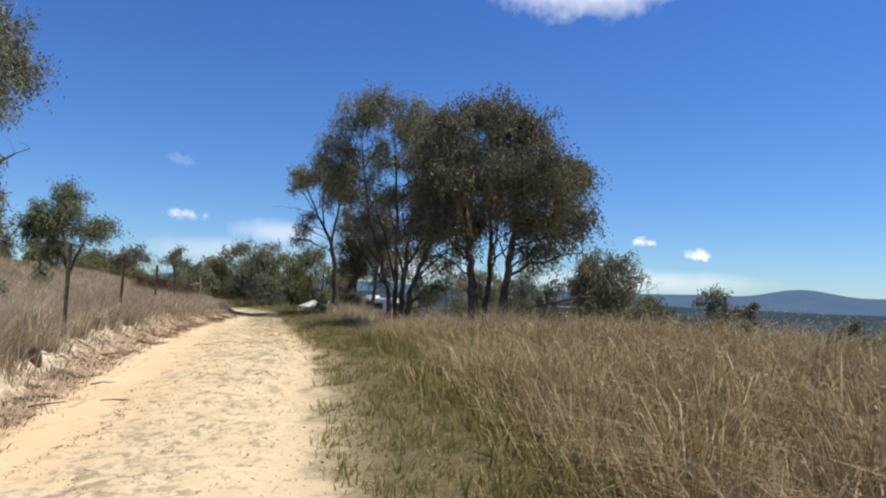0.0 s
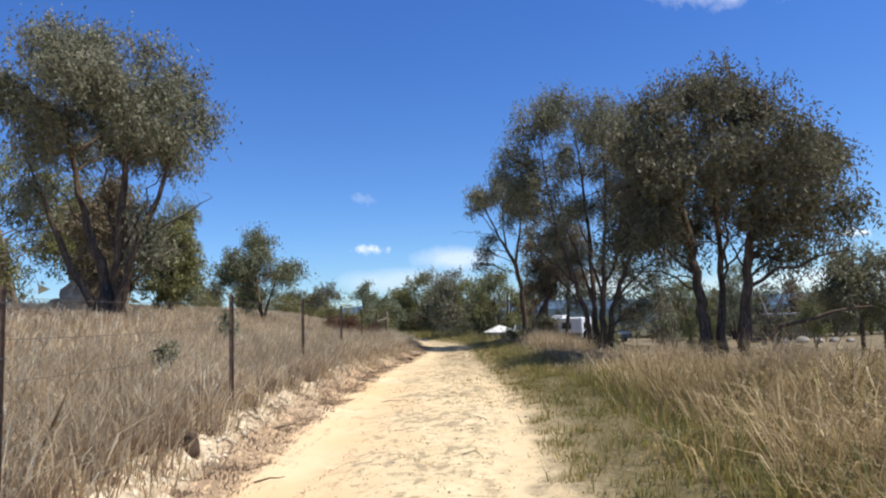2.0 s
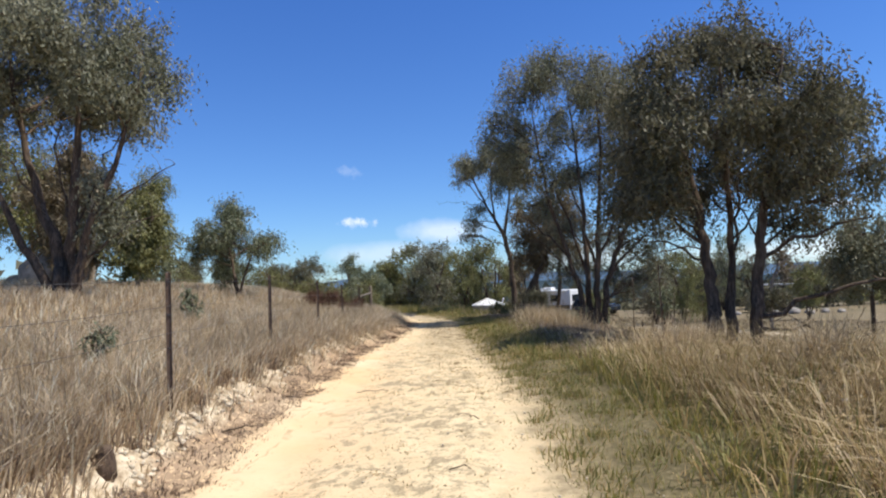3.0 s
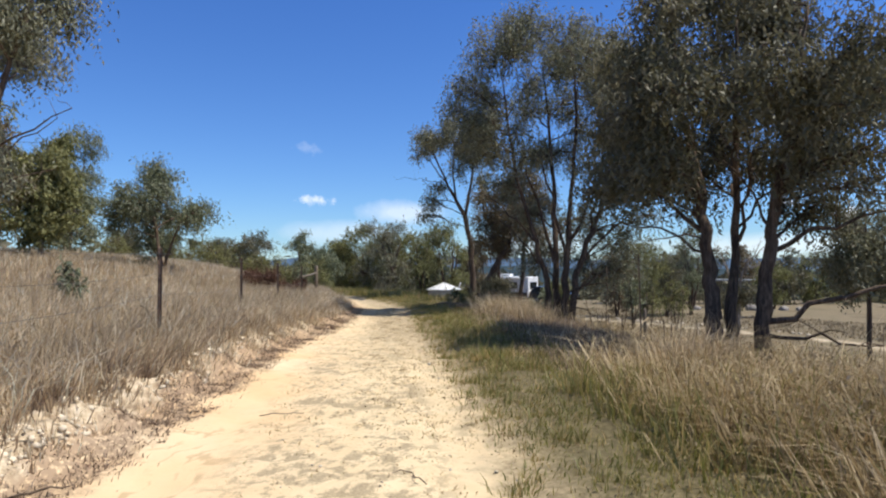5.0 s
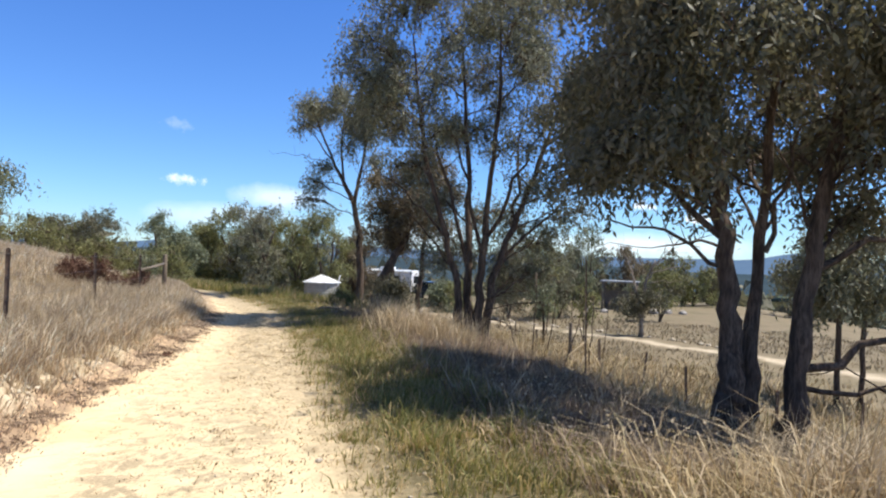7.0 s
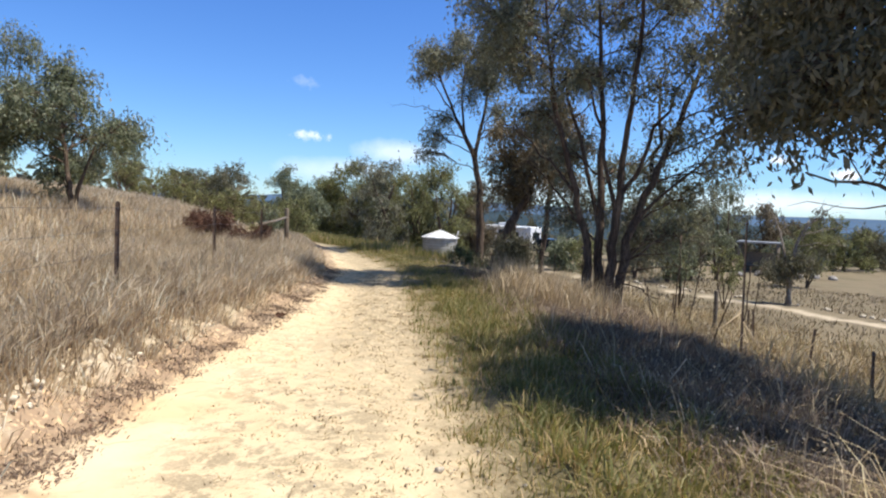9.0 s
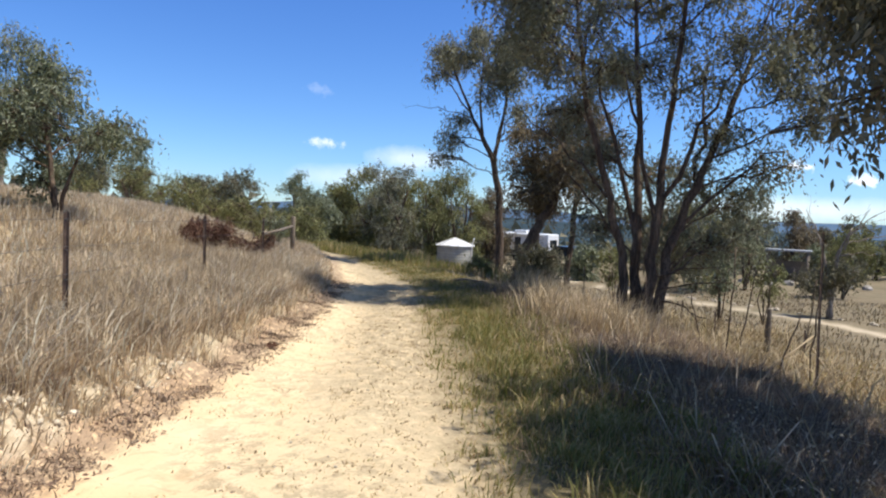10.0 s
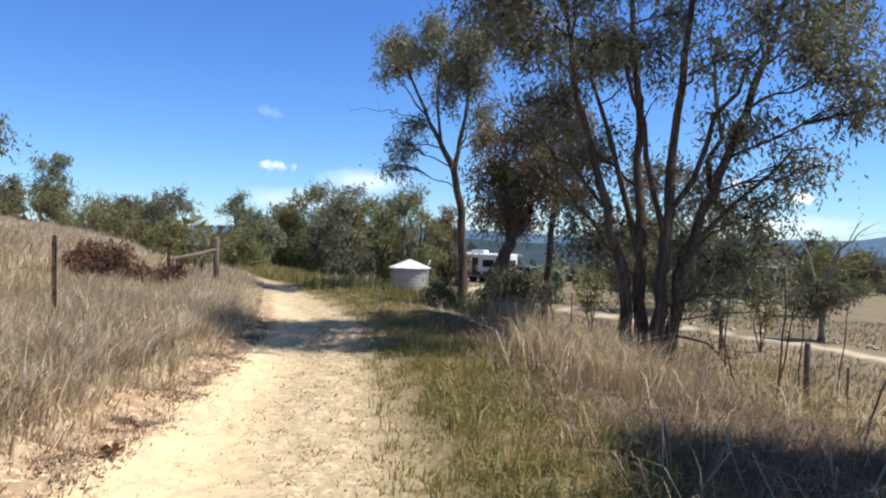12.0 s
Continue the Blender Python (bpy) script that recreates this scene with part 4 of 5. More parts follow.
line = [(x, y, top) for x, y, top, _ in FENCE] + [(-16.0, 26.55, 1.26)]
fence_wire = thing("fence_wire", at(-8.5, 10.46), "thin rusty plain wires strung along the fence", "wire")
ow = fence_wire.matrix_world.translation
for k in range(3):
    w = Buf()
    pts = []
    for (a, b2) in zip(line[:-1], line[1:]):
        for i in range(6):
            t = i / 6
            p = Vector(a).lerp(Vector(b2), t)
            pts.append(p + Vector((0.03, 0, -0.07 - 0.24 * k - 0.03 * math.sin(math.pi * t))) - ow)
    w.tube(pts, [0.0022] * len(pts), 4).obj("wire", WIRE, fence_wire)

# low fence and stakes on the slope to the right
picket(-3.72, 19.78, 1.55, -0.02, 0.013, "tall rusty steel stake on the grassy slope")
for x, y, h, lean in ((-3.3, 22.3, 0.7, -0.05), (-3.2, 24.6, 0.62, 0.0), (-2.6, 21.0, 0.6, 0.08), (-4.75, 26.6, 0.6, 0.0), (-2.2, 18.9, 0.65, -0.03), (-5.5, 29.5, 0.6, 0.0), (-1.4, 17.2, 0.62, 0.02),
                      (-6.2, 32.0, 0.6, 0.0), (0.2, 18.6, 0.6, 0.04), (1.4, 19.8, 0.6, 0.0)):
    picket(x, y, at(x, y)[2] + h, lean, 0.016, "short rusty steel stake on the grassy slope")
timber_post(-3.89, 24.04, 0.04, 0.045, "short grey timber post on the slope")
for (x, y), h, lx, ly in (((-4.72, 21.65), 1.75, 0.03, 0.0), ((-4.4, 23.2), 1.5, 0.12, 0.05), ((-3.9, 24.5), 1.4, 0.03, 0.03), ((-5.05, 22.3), 0.9, -0.25, 0.0), ((-3.57, 21.2), 1.5, 0.02, 0.02), ((-4.1, 20.6), 0.9, 0.3, 0.1), ((-5.9, 21.4), 0.95, -0.08, 0.0),
                          ((-7.5, 24.9), 0.9, 0.02, 0.0), ((-8.2, 26.0), 0.85, 0.0, 0.0), ((-8.9, 24.9), 0.7, 0.03, 0.0), ((-3.0, 26.0), 1.6, 0.1, 0.0), ((-7.9, 25.6), 1.1, -0.05, 0.0)):
    b = Vector(at(x, y, -0.03))
    s = thing("dry_weed", b, "dry dark upright weed standing in the grass", "dry weed", "dry weeds")
    Buf().tube(bent((0, 0, 0), (lx * h, ly * h, h), 0.02, 6, 0.06), [0.014, 0.013, 0.012, 0.011, 0.010, 0.009, 0.012], 5).obj("stalk", BARK, s)
for a, b2 in (((-4.25, 20.5, 0.0), (-3.62, 20.9, 0.52)), ((-3.62, 20.9, 0.52), (-3.3, 20.6, 0.05))):
    z0 = float(ground(a[0], a[1]))
    s = thing("bent_cane", (a[0], a[1], z0), "pale broken cane leaning in the dry grass", "dead stem", "canes")
    d = Vector(b2) - Vector(a)
    Buf().tube([(0, 0, a[2]), d * 0.5 + Vector((0, 0, a[2])), d + Vector((0, 0, a[2]))], [0.014, 0.013, 0.011], 6).obj("stem", STRAW, s)


# ---- water tank ----
def water_tank():
    root = thing("water_tank", at(-21.3, 55.3, -0.05), "round corrugated steel rainwater tank with white cone roof", "water tank")
    r, h = 1.28, 1.62
    bm = bmesh.new()
    rows, seg = 33, 48
    prev = None
    for i in range(rows):
        z = h * i / (rows - 1)
        rr = r + 0.008 * math.sin(i * math.pi / 2)
        ring = [bm.verts.new((rr * math.cos(2 * math.pi * k / seg), rr * math.sin(2 * math.pi * k / seg), z)) for k in range(seg)]
        if prev:
            for k in range(seg):
                bm.faces.new((prev[k], prev[(k + 1) % seg], ring[(k + 1) % seg], ring[k]))
        prev = ring
    part("wall", bm, ZINC, root, "dull galvanised corrugated wall")
    bm = bmesh.new()
    top = bm.verts.new((0, 0, h + 0.56))
    rim = [bm.verts.new(((r + 0.13) * math.cos(2 * math.pi * k / 24), (r + 0.13) * math.sin(2 * math.pi * k / 24), h + (0.0 if k % 2 else 0.015))) for k in range(24)]
    low = [bm.verts.new((v.co.x, v.co.y, v.co.z - 0.05)) for v in rim]
    for k in range(24):
        bm.faces.new((rim[k], rim[(k + 1) % 24], top))
        bm.faces.new((low[k], low[(k + 1) % 24], rim[(k + 1) % 24], rim[k]))
    roof = part("roof", bm, WHITE, root, "white sheet-metal cone roof")
    for k in range(12):
        a = 2 * math.pi * k / 12
        Buf().tube([(0.06 * math.cos(a), 0.06 * math.sin(a), h + 0.56), ((r + 0.12) * math.cos(a), (r + 0.12) * math.sin(a), h + 0.03)], [0.014, 0.014], 4).obj("seam", ZINC, roof)
    Buf().tube([(r + 0.06, -0.2, 0), (r + 0.06, -0.2, h + 0.1), (r + 0.22, -0.25, h + 0.55)], [0.035] * 3, 8).obj("downpipe", WHITE, root)
    return root


water_tank()


# ---- caravan, car, shed behind the trees ----
def caravan():
    root = thing("caravan", at(-19.5, 69.2, 0.0), "white caravan with dark windows parked beyond the trees", "caravan", turn=-14)
    bm = box_bm((-2.7, -1.1, 0.5), (2.7, 1.1, 2.45))
    for v in bm.verts:
        if v.co.x < -2 and v.co.z > 2:
            v.co.x += 0.5
    body = part("body", bm, WHITE, root, "white painted body", 0.1)
    part("dark_band", box_bm((-2.5, -1.125, 0.55), (2.6, -1.095, 0.95)), DARKTRIM_SHADE, body)
    # solid panel; its near-black colour stands in for the shaded interior
    part("doorway_panel", box_bm((-0.55, -1.13, 0.6), (0.05, -1.095, 2.1)), DARKTRIM_SHADE, body, "dark panel painted as the shade inside an open doorway")
    for x0, x1 in ((-2.0, -0.9), (0.5, 1.5)):
        w = part("window", box_bm((x0, -1.14, 1.35), (x1, -1.1, 1.95)), GLASS, body)
        part("window_frame", box_bm((x0 - 0.05, -1.128, 1.3), (x1 + 0.05, -1.098, 1.34)), ZINC, w)
    w = part("window", box_bm((2.68, -0.7, 1.3), (2.72, 0.7, 1.95)), GLASS, body)
    part("window_frame", box_bm((2.69, -0.76, 1.22), (2.715, 0.76, 1.28)), ZINC, w)
    part("dark_band", box_bm((2.69, -1.0, 0.55), (2.712, 1.0, 0.9)), DARKTRIM_SHADE, body)
    part("roof_hatch", box_bm((-0.9, -0.5, 2.45), (0.3, 0.4, 2.72)), WHITE, root, bevel=0.06)
    part("awning_roll", box_bm((-1.9, -1.24, 2.25), (2.3, -1.1, 2.37)), WHITE, root, bevel=0.03)
    for sx in (-0.45, 0.45):
        Buf().tube([(sx, -1.02, 0.34), (sx, -0.8, 0.34)], [0.34, 0.34], 20).obj("wheel", RUBBER, root)
    Buf().tube([(-2.6, 0, 0.5), (-3.8, 0, 0.45)], [0.05, 0.04], 6).obj("drawbar", DARKTRIM_SHADE, root)
    return root


def car():
    root = thing("car", at(-14.3, 65.5), "dark station wagon parked beside the caravan", "car", turn=-30)
    bm = bmesh.new()
    prof = [(-2.2, 0.4), (2.2, 0.4), (2.25, 0.75), (2.1, 0.95), (1.0, 1.02), (0.35, 1.5), (-1.7, 1.52), (-2.2, 1.0)]
    a = [bm.verts.new((x, -0.88 + 0.12 * (z > 1.1), z)) for x, z in prof]
    b2 = [bm.verts.new((x, 0.88 - 0.12 * (z > 1.1), z)) for x, z in prof]
    bm.faces.new(a)
    bm.faces.new(b2[::-1])
    for i in range(len(prof)):
        j = (i + 1) % len(prof)
        bm.faces.new((a[j], a[i], b2[i], b2[j]))
    body = part("body", bm, CARBLUE, root, "", 0.06)
    part("side_window", box_bm((-1.5, -0.86, 1.05), (0.4, -0.74, 1.42)), GLASS, body)
    part("side_window", box_bm((-1.5, 0.74, 1.05), (0.4, 0.86, 1.42)), GLASS, body)
    bm = box_bm((0.45, -0.68, 1.06), (0.98, 0.68, 1.46))
    for v in bm.verts:
        if v.co.z > 1.2:
            v.co.x -= 0.42
    part("windscreen", bm, GLASS, body, "windscreen reflecting the sky")
    for sx in (-1.35, 1.35):
        for sy in (-0.85, 0.65):
            w = Buf().tube([(sx, sy, 0.32), (sx, sy + 0.2, 0.32)], [0.32, 0.32], 18).obj("wheel", RUBBER, root)
            Buf().tube([(sx, sy - 0.01, 0.32), (sx, sy + 0.21, 0.32)], [0.18, 0.18], 12).obj("rim", ZINC, w)
    return root


def lookout():
    root = thing("lookout_shelter", at(0.6, 60.5, -0.05), "small timber shelter with flat roof on the knoll", "shelter", turn=-10)
    for sx in (-1.2, 1.2):
        for sy in (-0.9, 0.9):
            Buf().tube([(sx, sy, 0), (sx, sy, 2.1)], [0.08, 0.08], 8).obj("post", WOOD, root)
    part("roof", box_bm((-1.4, -1.1, 2.1), (1.4, 1.1, 2.2)), GREYROOF, root, "flat grey roof", 0.02)
    part("back_wall", box_bm((-1.2, 0.85, 0), (1.2, 0.95, 1.4)), WOOD, root)
    part("bench", box_bm((-1.1, 0.3, 0.42), (1.1, 0.8, 0.5)), WOOD, root)
    r2 = thing("viewing_rail", at(2.0, 58.5, -0.05), "grey horizontal rail on posts beside the shelter", "railing", turn=-10)
    for sx in (-1.2, 0.0, 1.2):
        Buf().tube([(sx, 0, 0), (sx, 0, 1.0)], [0.04, 0.04], 8).obj("post", WOOD, r2)
    part("handrail", box_bm((-1.3, -0.04, 1.0), (1.3, 0.04, 1.05)), WOOD, r2)
    part("midrail", box_bm((-1.25, -0.02, 0.5), (1.25, 0.02, 0.54)), WOOD, r2)


caravan(), car(), lookout()


# ---- rocks ----
def rock(x, y, r, flat, seed, label, material=ROCK, group="boulders", sink=0.25):
    bm = bmesh.new()
    bmesh.ops.create_icosphere(bm, subdivisions=3, radius=1)
    o = Vector((seed * 3.1, seed * 1.7, 0))
    for v in bm.verts:
        n = noise.noise(v.co * 1.1 + o) * 0.35 + noise.noise(v.co * 2.7 + o) * 0.14 + noise.noise(v.co * 7 + o) * 0.04
        v.co = v.co * (1 + n) * r
        v.co.z *= flat
    me = bpy.data.meshes.new("boulder")
    bm.to_mesh(me)
    bm.free()
    ob = finish("boulder", me, material, None, "", True)
    ob.location = at(x, y, r * flat * (1 - 2 * sink) * 0.6)
    return tagged(ob, label, "rock", group)


rock(-21.9, 16.4, 0.66, 0.95, 1, "rounded grey granite boulder behind the large tree", sink=-0.12)
rock(-22.7, 16.1, 0.45, 0.75, 2, "grey granite boulder in dry grass")
rock(-13.3, 21.7, 0.22, 0.3, 5, "small pale flat stone in the dry grass", STONE)
rock(-21.0, 13.0, 0.5, 0.4, 3, "low flat granite slab on the rise")
for i, (x, y, r) in enumerate(((1.6, 57.2, 0.7), (2.6, 56.8, 0.55), (0.4, 57.4, 0.5), (3.6, 57.4, 0.5), (-0.8, 56.5, 0.4), (4.6, 57.0, 0.4), (-2.2, 57.5, 0.5))):
    rock(x, y, 0.65 * r, 0.75, 10 + i, "grey boulder on the grassy knoll")
for i in range(26):
    yy = 33.5 + 14 * i / 26 + rng.uniform(-0.2, 0.2)
    rock(float(track_line(yy)) + 1.9 + rng.uniform(-0.3, 0.3), yy, rng.uniform(0.06, 0.13), 0.7, 40 + i, "small pale stone on the edge of the gravel track", STONE, "edging stones")


# ---- crumbling bank ----
def lumps(name, xy, sizes, material, label, category, sink=0.3, flat=0.7):
    bm = bmesh.new()
    bmesh.ops.create_icosphere(bm, subdivisions=1, radius=1)
    bv = np.array([v.co for v in bm.verts])
    bf = np.array([[v.index for v in f.verts] for f in bm.faces])
    bm.free()
    n, k = len(xy), len(bv)
    v = bv[None] * rng.uniform(0.6, 1.25, (n, k, 1)) * sizes[:, None, None] * rng.uniform(0.7, 1.3, (n, 1, 3))
    v[:, :, 2] *= flat
    z = ground(xy[:, 0], xy[:, 1])
    v += np.stack([xy[:, 0], xy[:, 1], z + sizes * flat * (1 - 2 * sink)], -1)[:, None]
    f = bf[None] + (np.arange(n) * k)[:, None, None]
    me = raw_mesh(name, v.reshape(-1, 3), np.full(n * len(bf), 3), f.reshape(-1))
    return tagged(finish(name, me, material), label, category, kind="stuff")


def along_left(n, y0, y1, u0, u1):
    y = rng.uniform(y0, y1, n)
    u = rng.uniform(u0, u1, n)
    return np.stack([left_edge(y) - u / 0.92, y], -1)


p = along_left(2600, 1.5, 16, 0.16, 0.5)
keep = wob(p[:, 0], p[:, 1], 0.9, 21) > -0.1
p = p[keep]
lumps("clay_clods", p, (np.minimum(rng.gamma(1.5, 0.007, len(p)) + 0.006, 0.03)) * np.clip(1.5 - p[:, 1] / 22, 0.45, 1), CLOD, "pale crumbling clods of the cut bank", "earth clods", 0.35, 0.8)


# ---- grass ----
def blades(name, xy, h, material, label, width=0.006, lean=0.35, dz=-0.02, fold=0.5, wind=(0.10, 0.03), tuft=0, gather=0.06, splay=0.26):
    n = len(xy)
    way = None
    if tuft:
        xy, way = tufts(xy, tuft, gather, splay)
    base = np.stack([xy[:, 0], xy[:, 1], ground(xy[:, 0], xy[:, 1]) + dz], -1)
    a = rng.uniform(0, 6.283, n)
    k = np.abs(rng.normal(0, lean, n))
    d = np.stack([np.cos(a) * k + wind[0], np.sin(a) * k + wind[1], np.zeros(n)], -1)
    if way is not None:
        d[:, :2] += way * (lean / 0.4)
        k = np.hypot(d[:, 0], d[:, 1])
    d *= np.minimum(1.0, 1.0 / np.maximum(np.hypot(d[:, 0], d[:, 1]), 1e-6))[:, None]
    b = rng.uniform(0, 6.283, n)
    s = np.stack([np.cos(b), np.sin(b), np.zeros(n)], -1) * (width * rng.uniform(0.6, 1.5, n))[:, None]
    hh = h[:, None]
    up = np.array([0, 0, 1.0])
    mid = base + d * hh * 0.35 + up * hh * 0.58
    droop = np.clip(1 - fold * k[:, None], 0.25, 1)
    tip = base + d * hh * 1.15 + up * hh * (0.58 + 0.42 * droop)
    v = np.stack([base - s, base + s, mid - s * 0.75, mid + s * 0.75, tip], 1).reshape(-1, 3)
    o = np.arange(n)[:, None] * 5
    loops = np.concatenate([o + np.array([[0, 1, 3, 2]]), o + np.array([[2, 3, 4]])], 1)
    me = raw_mesh(name, v, np.tile([4, 3], n), loops.reshape(-1))
    return tagged(finish(name, me, material), label, "grass", kind="stuff")


def scatter(n, y0, y1, side, w0, w1, clump=0.6, wave=0.8, seed=1, power=1.0):
    """Places beside the road: side 'left' or 'right', from w0 to w1 metres off its edge, gathered into clumps."""
    out = []
    have = 0
    while have < n:
        m = n
        y = rng.uniform(y0, y1, m)
        w = w0 + (w1 - w0) * rng.uniform(0, 1, m) ** power
        x = left_edge(y) - w / 0.92 if side == "left" else right_edge(y) + w / 0.92
        q = 0.5 + 0.5 * wob(x, y, wave, seed) + 0.25 * wob(x, y, wave * 0.35, seed + 1)
        ok = rng.uniform(0, 1, m) > clump * (1 - np.clip(q, 0, 1))
        out.append(np.stack([x[ok], y[ok]], -1))
        have += ok.sum()
    return np.concatenate(out)[:n]


def tufts(p, k, spread, splay=0.26):
    """Gathers places into tufts of about k blades; returns the places and the way each blade leans."""
    c = p[:max(1, len(p) // k)]
    i = rng.integers(0, len(c), len(p))
    o = rng.normal(0, spread, (len(p), 2))
    loose = rng.uniform(0, 1, len(p)) < 0.3
    q = np.where(loose[:, None], p, c[i] + o)
    way = np.where(loose[:, None], rng.normal(0, 0.25, (len(p), 2)), o / spread * splay + rng.normal(0, 0.12, (len(p), 2)))
    return q, way


def heights(p, lo, hi, wave, seed):
    q = np.clip(0.5 + 0.45 * wob(p[:, 0], p[:, 1], wave, seed), 0, 1)
    return (lo + (hi - lo) * q) * rng.uniform(0.55, 1.15, len(p))


p = scatter(74000, 0, 24, "left", 0.45, 3.2, 0.55, 0.9, 31)
blades("dry_grass", p, heights(p, 0.22, 0.5, 1.2, 33), DRY, "tall dry grey-brown grass along the fence", 0.006, 0.4, tuft=26, gather=0.07)
p = scatter(60000, 2, 32, "left", 3.0, 10, 0.5, 1.4, 35)
blades("dry_grass", p, heights(p, 0.2, 0.42, 1.6, 36), DRY, "dry straw-coloured grass on the rise", 0.010, 0.25, tuft=18, gather=0.11)
p = scatter(32000, 8, 50, "left", 9.5, 34, 0.4, 3, 37)
blades("dry_grass", p, heights(p, 0.22, 0.4, 3, 38), DRY, "pale dry grass on the skyline of the rise", 0.022, 0.35)
p = scatter(16000, 20, 30.5, "left", 0.1, 2.2, 0.3, 0.9, 39)
blades("dry_grass", p, heights(p, 0.16, 0.42, 1.2, 40) * np.clip(sides(p[:, 0], p[:, 1])[0] / 1.0, 0.3, 1), DRY, "tall dry grass crowding the bend of the track", 0.009, 0.35)
for y0, y1, start, many, mat, say in ((-0.5, 12.5, 1.35, 72000, TAN, "tall tangled tan grass on the verge"), (12, 24, 1.1, 50000, DULL, "dull brown grass on the mound below the track")):
    p = scatter(many, y0, y1, "right", start, 4.2, 0.6, 1.0, 41)
    h = heights(p, 0.14, 0.66, 0.9, 43) * np.clip(1.5 - p[:, 1] / 13, 0.5, 1.3) * np.clip((sides(p[:, 0], p[:, 1])[1] - 0.7) / 1.0, 0.35, 1)
    blades("tall_dry_grass", p, h, mat, say, 0.004, 0.7, fold=1.0, tuft=60, gather=0.15, splay=0.7)
p = scatter(46000, -1, 32, "right", 4.0, 11, 0.5, 1.6, 45)
blades("tall_dry_grass", p, heights(p, 0.25, 0.5, 1.8, 46) * np.clip(1.5 - p[:, 1] / 11, 0.3, 1.4), TAN, "tan dry grass on the falling slope", 0.009, 0.4, tuft=50, gather=0.16, splay=0.5)
p = scatter(48000, 20, 66, "right", 2.5, 32, 0.4, 3, 47)
p = p[np.abs(p[:, 0] - track_line(p[:, 1])) > 1.6]
blades("paddock_grass", p, heights(p, 0.08, 0.24, 3, 48), PADDOCK, "short dry paddock grass", 0.016, 0.4)
p = scatter(66000, -1, 30, "right", -0.25, 1.7, 0.7, 0.8, 51, 0.9)
blades("green_grass", p, heights(p, 0.04, 0.17, 1.0, 52) * np.clip(0.5 + sides(p[:, 0], p[:, 1])[1], 0.3, 1), GREEN, "short green and straw grass beside the wheel track", 0.0045, 0.4, tuft=22, gather=0.05)
p = scatter(11000, 12, 22, "right", 0.3, 1.7, 0.8, 0.8, 161)
blades("green_grass", p, heights(p, 0.08, 0.26, 1.0, 162), GREEN, "fresh green grass in the shade of the gum tree", 0.006, 0.5, tuft=24, gather=0.07)
p = scatter(18000, 28, 52, "right", 0.2, 5.0, 0.3, 2, 53)
blades("green_grass", p, heights(p, 0.2, 0.5, 2, 54), GREEN, "long green grass on the outside of the bend", 0.013, 0.3)
p = scatter(28000, 0, 26, "right", -2.1, 0.3, 0.97, 0.42, 55)
blades("track_grass", p, heights(p, 0.012, 0.05, 0.6, 56), TAN, "sparse worn grass between the wheel tracks", 0.005, 0.5, tuft=16, gather=0.05)
p = scatter(26000, 9, 23, "right", -1.3, 0.5, 0.93, 0.5, 155, 0.7)
blades("track_grass", p, heights(p, 0.015, 0.06, 0.6, 156), TAN, "worn mat of flattened grass along the edge of the track", 0.005, 0.7, tuft=18, gather=0.06)
p = scatter(26000, -1, 11, "right", 0.8, 6.0, 0.85, 0.9, 157)
blades("green_grass", p, heights(p, 0.15, 0.5, 1.1, 158), GREEN, "green blades among the tall dry verge grass", 0.006, 0.5, tuft=26, gather=0.09)
p = scatter(12000, -1, 16, "right", 1.3, 6.5, 0.5, 0.9, 159)
z = ground(p[:, 0], p[:, 1]) + rng.uniform(0.2, 0.52, len(p)) * np.clip(1.5 - p[:, 1] / 18, 0.5, 1.1)
heads = leaves_mesh("oat_heads", np.stack([p[:, 0], p[:, 1], z], -1), 0.028, 0.5, 0.22)
tagged(finish("oat_heads", heads, STRAW), "pale drooping seed heads of wild oats on the verge", "grass", kind="stuff")
p = scatter(6000, 0, 24, "left", 0.1, 0.7, 0.8, 0.7, 59)
blades("bank_grass", p, heights(p, 0.05, 0.2, 0.8, 60), DRY, "dry tufts hanging over the crumbling bank", 0.005, 0.4, tuft=24, gather=0.06)
p = scatter(16000, 10, 25, "left", 0.2, 1.0, 0.5, 0.7, 61)
blades("bank_grass", p, heights(p, 0.08, 0.3, 0.9, 62), DRY, "dry grass spilling down the low bank", 0.006, 0.4, tuft=24, gather=0.08)
p = scatter(12000, 0, 24, "left", 0.6, 4.0, 0.4, 0.8, 63)
blades("broken_straw", p, rng.uniform(0.15, 0.5, len(p)), STRAW, "bent and broken pale straws among the grass", 0.0055, 1.0, fold=0.8)
p = scatter(3000, 0, 24, "left", 0.6, 3.5, 0.3, 1, 57)
blades("seed_stalks", p, rng.uniform(0.4, 0.72, len(p)), STRAW, "pale seeding stalks above the dry grass", 0.0035, 0.3)
p = scatter(9000, -1, 26, "right", 1.3, 6, 0.6, 0.9, 58)
blades("seed_stalks", p, rng.uniform(0.3, 0.68, len(p)) * np.clip(1.45 - p[:, 1] / 14, 0.36, 1), STRAW, "pale arching seed stalks on the verge", 0.005, 0.8, fold=0.75, tuft=9, gather=0.10, splay=0.5)
for cx, cy, r, n in ((-6.95, 20.5, 0.75, 900), (-6.3, 19.9, 0.7, 700), (-7.5, 21.4, 0.5, 450), (-8.4, 24.2, 0.5, 500), (-2.6, 11.8, 0.4, 700), (-1.2, 9.2, 0.4, 700)):
    q = rng.normal(0, r * 0.45, (n, 2)) + np.array([cx, cy])
    blades("tussock", q, rng.uniform(0.3, 0.8, n), STRAW, "pale straw tussock of long arching grass", 0.005, 0.75, fold=0.7)


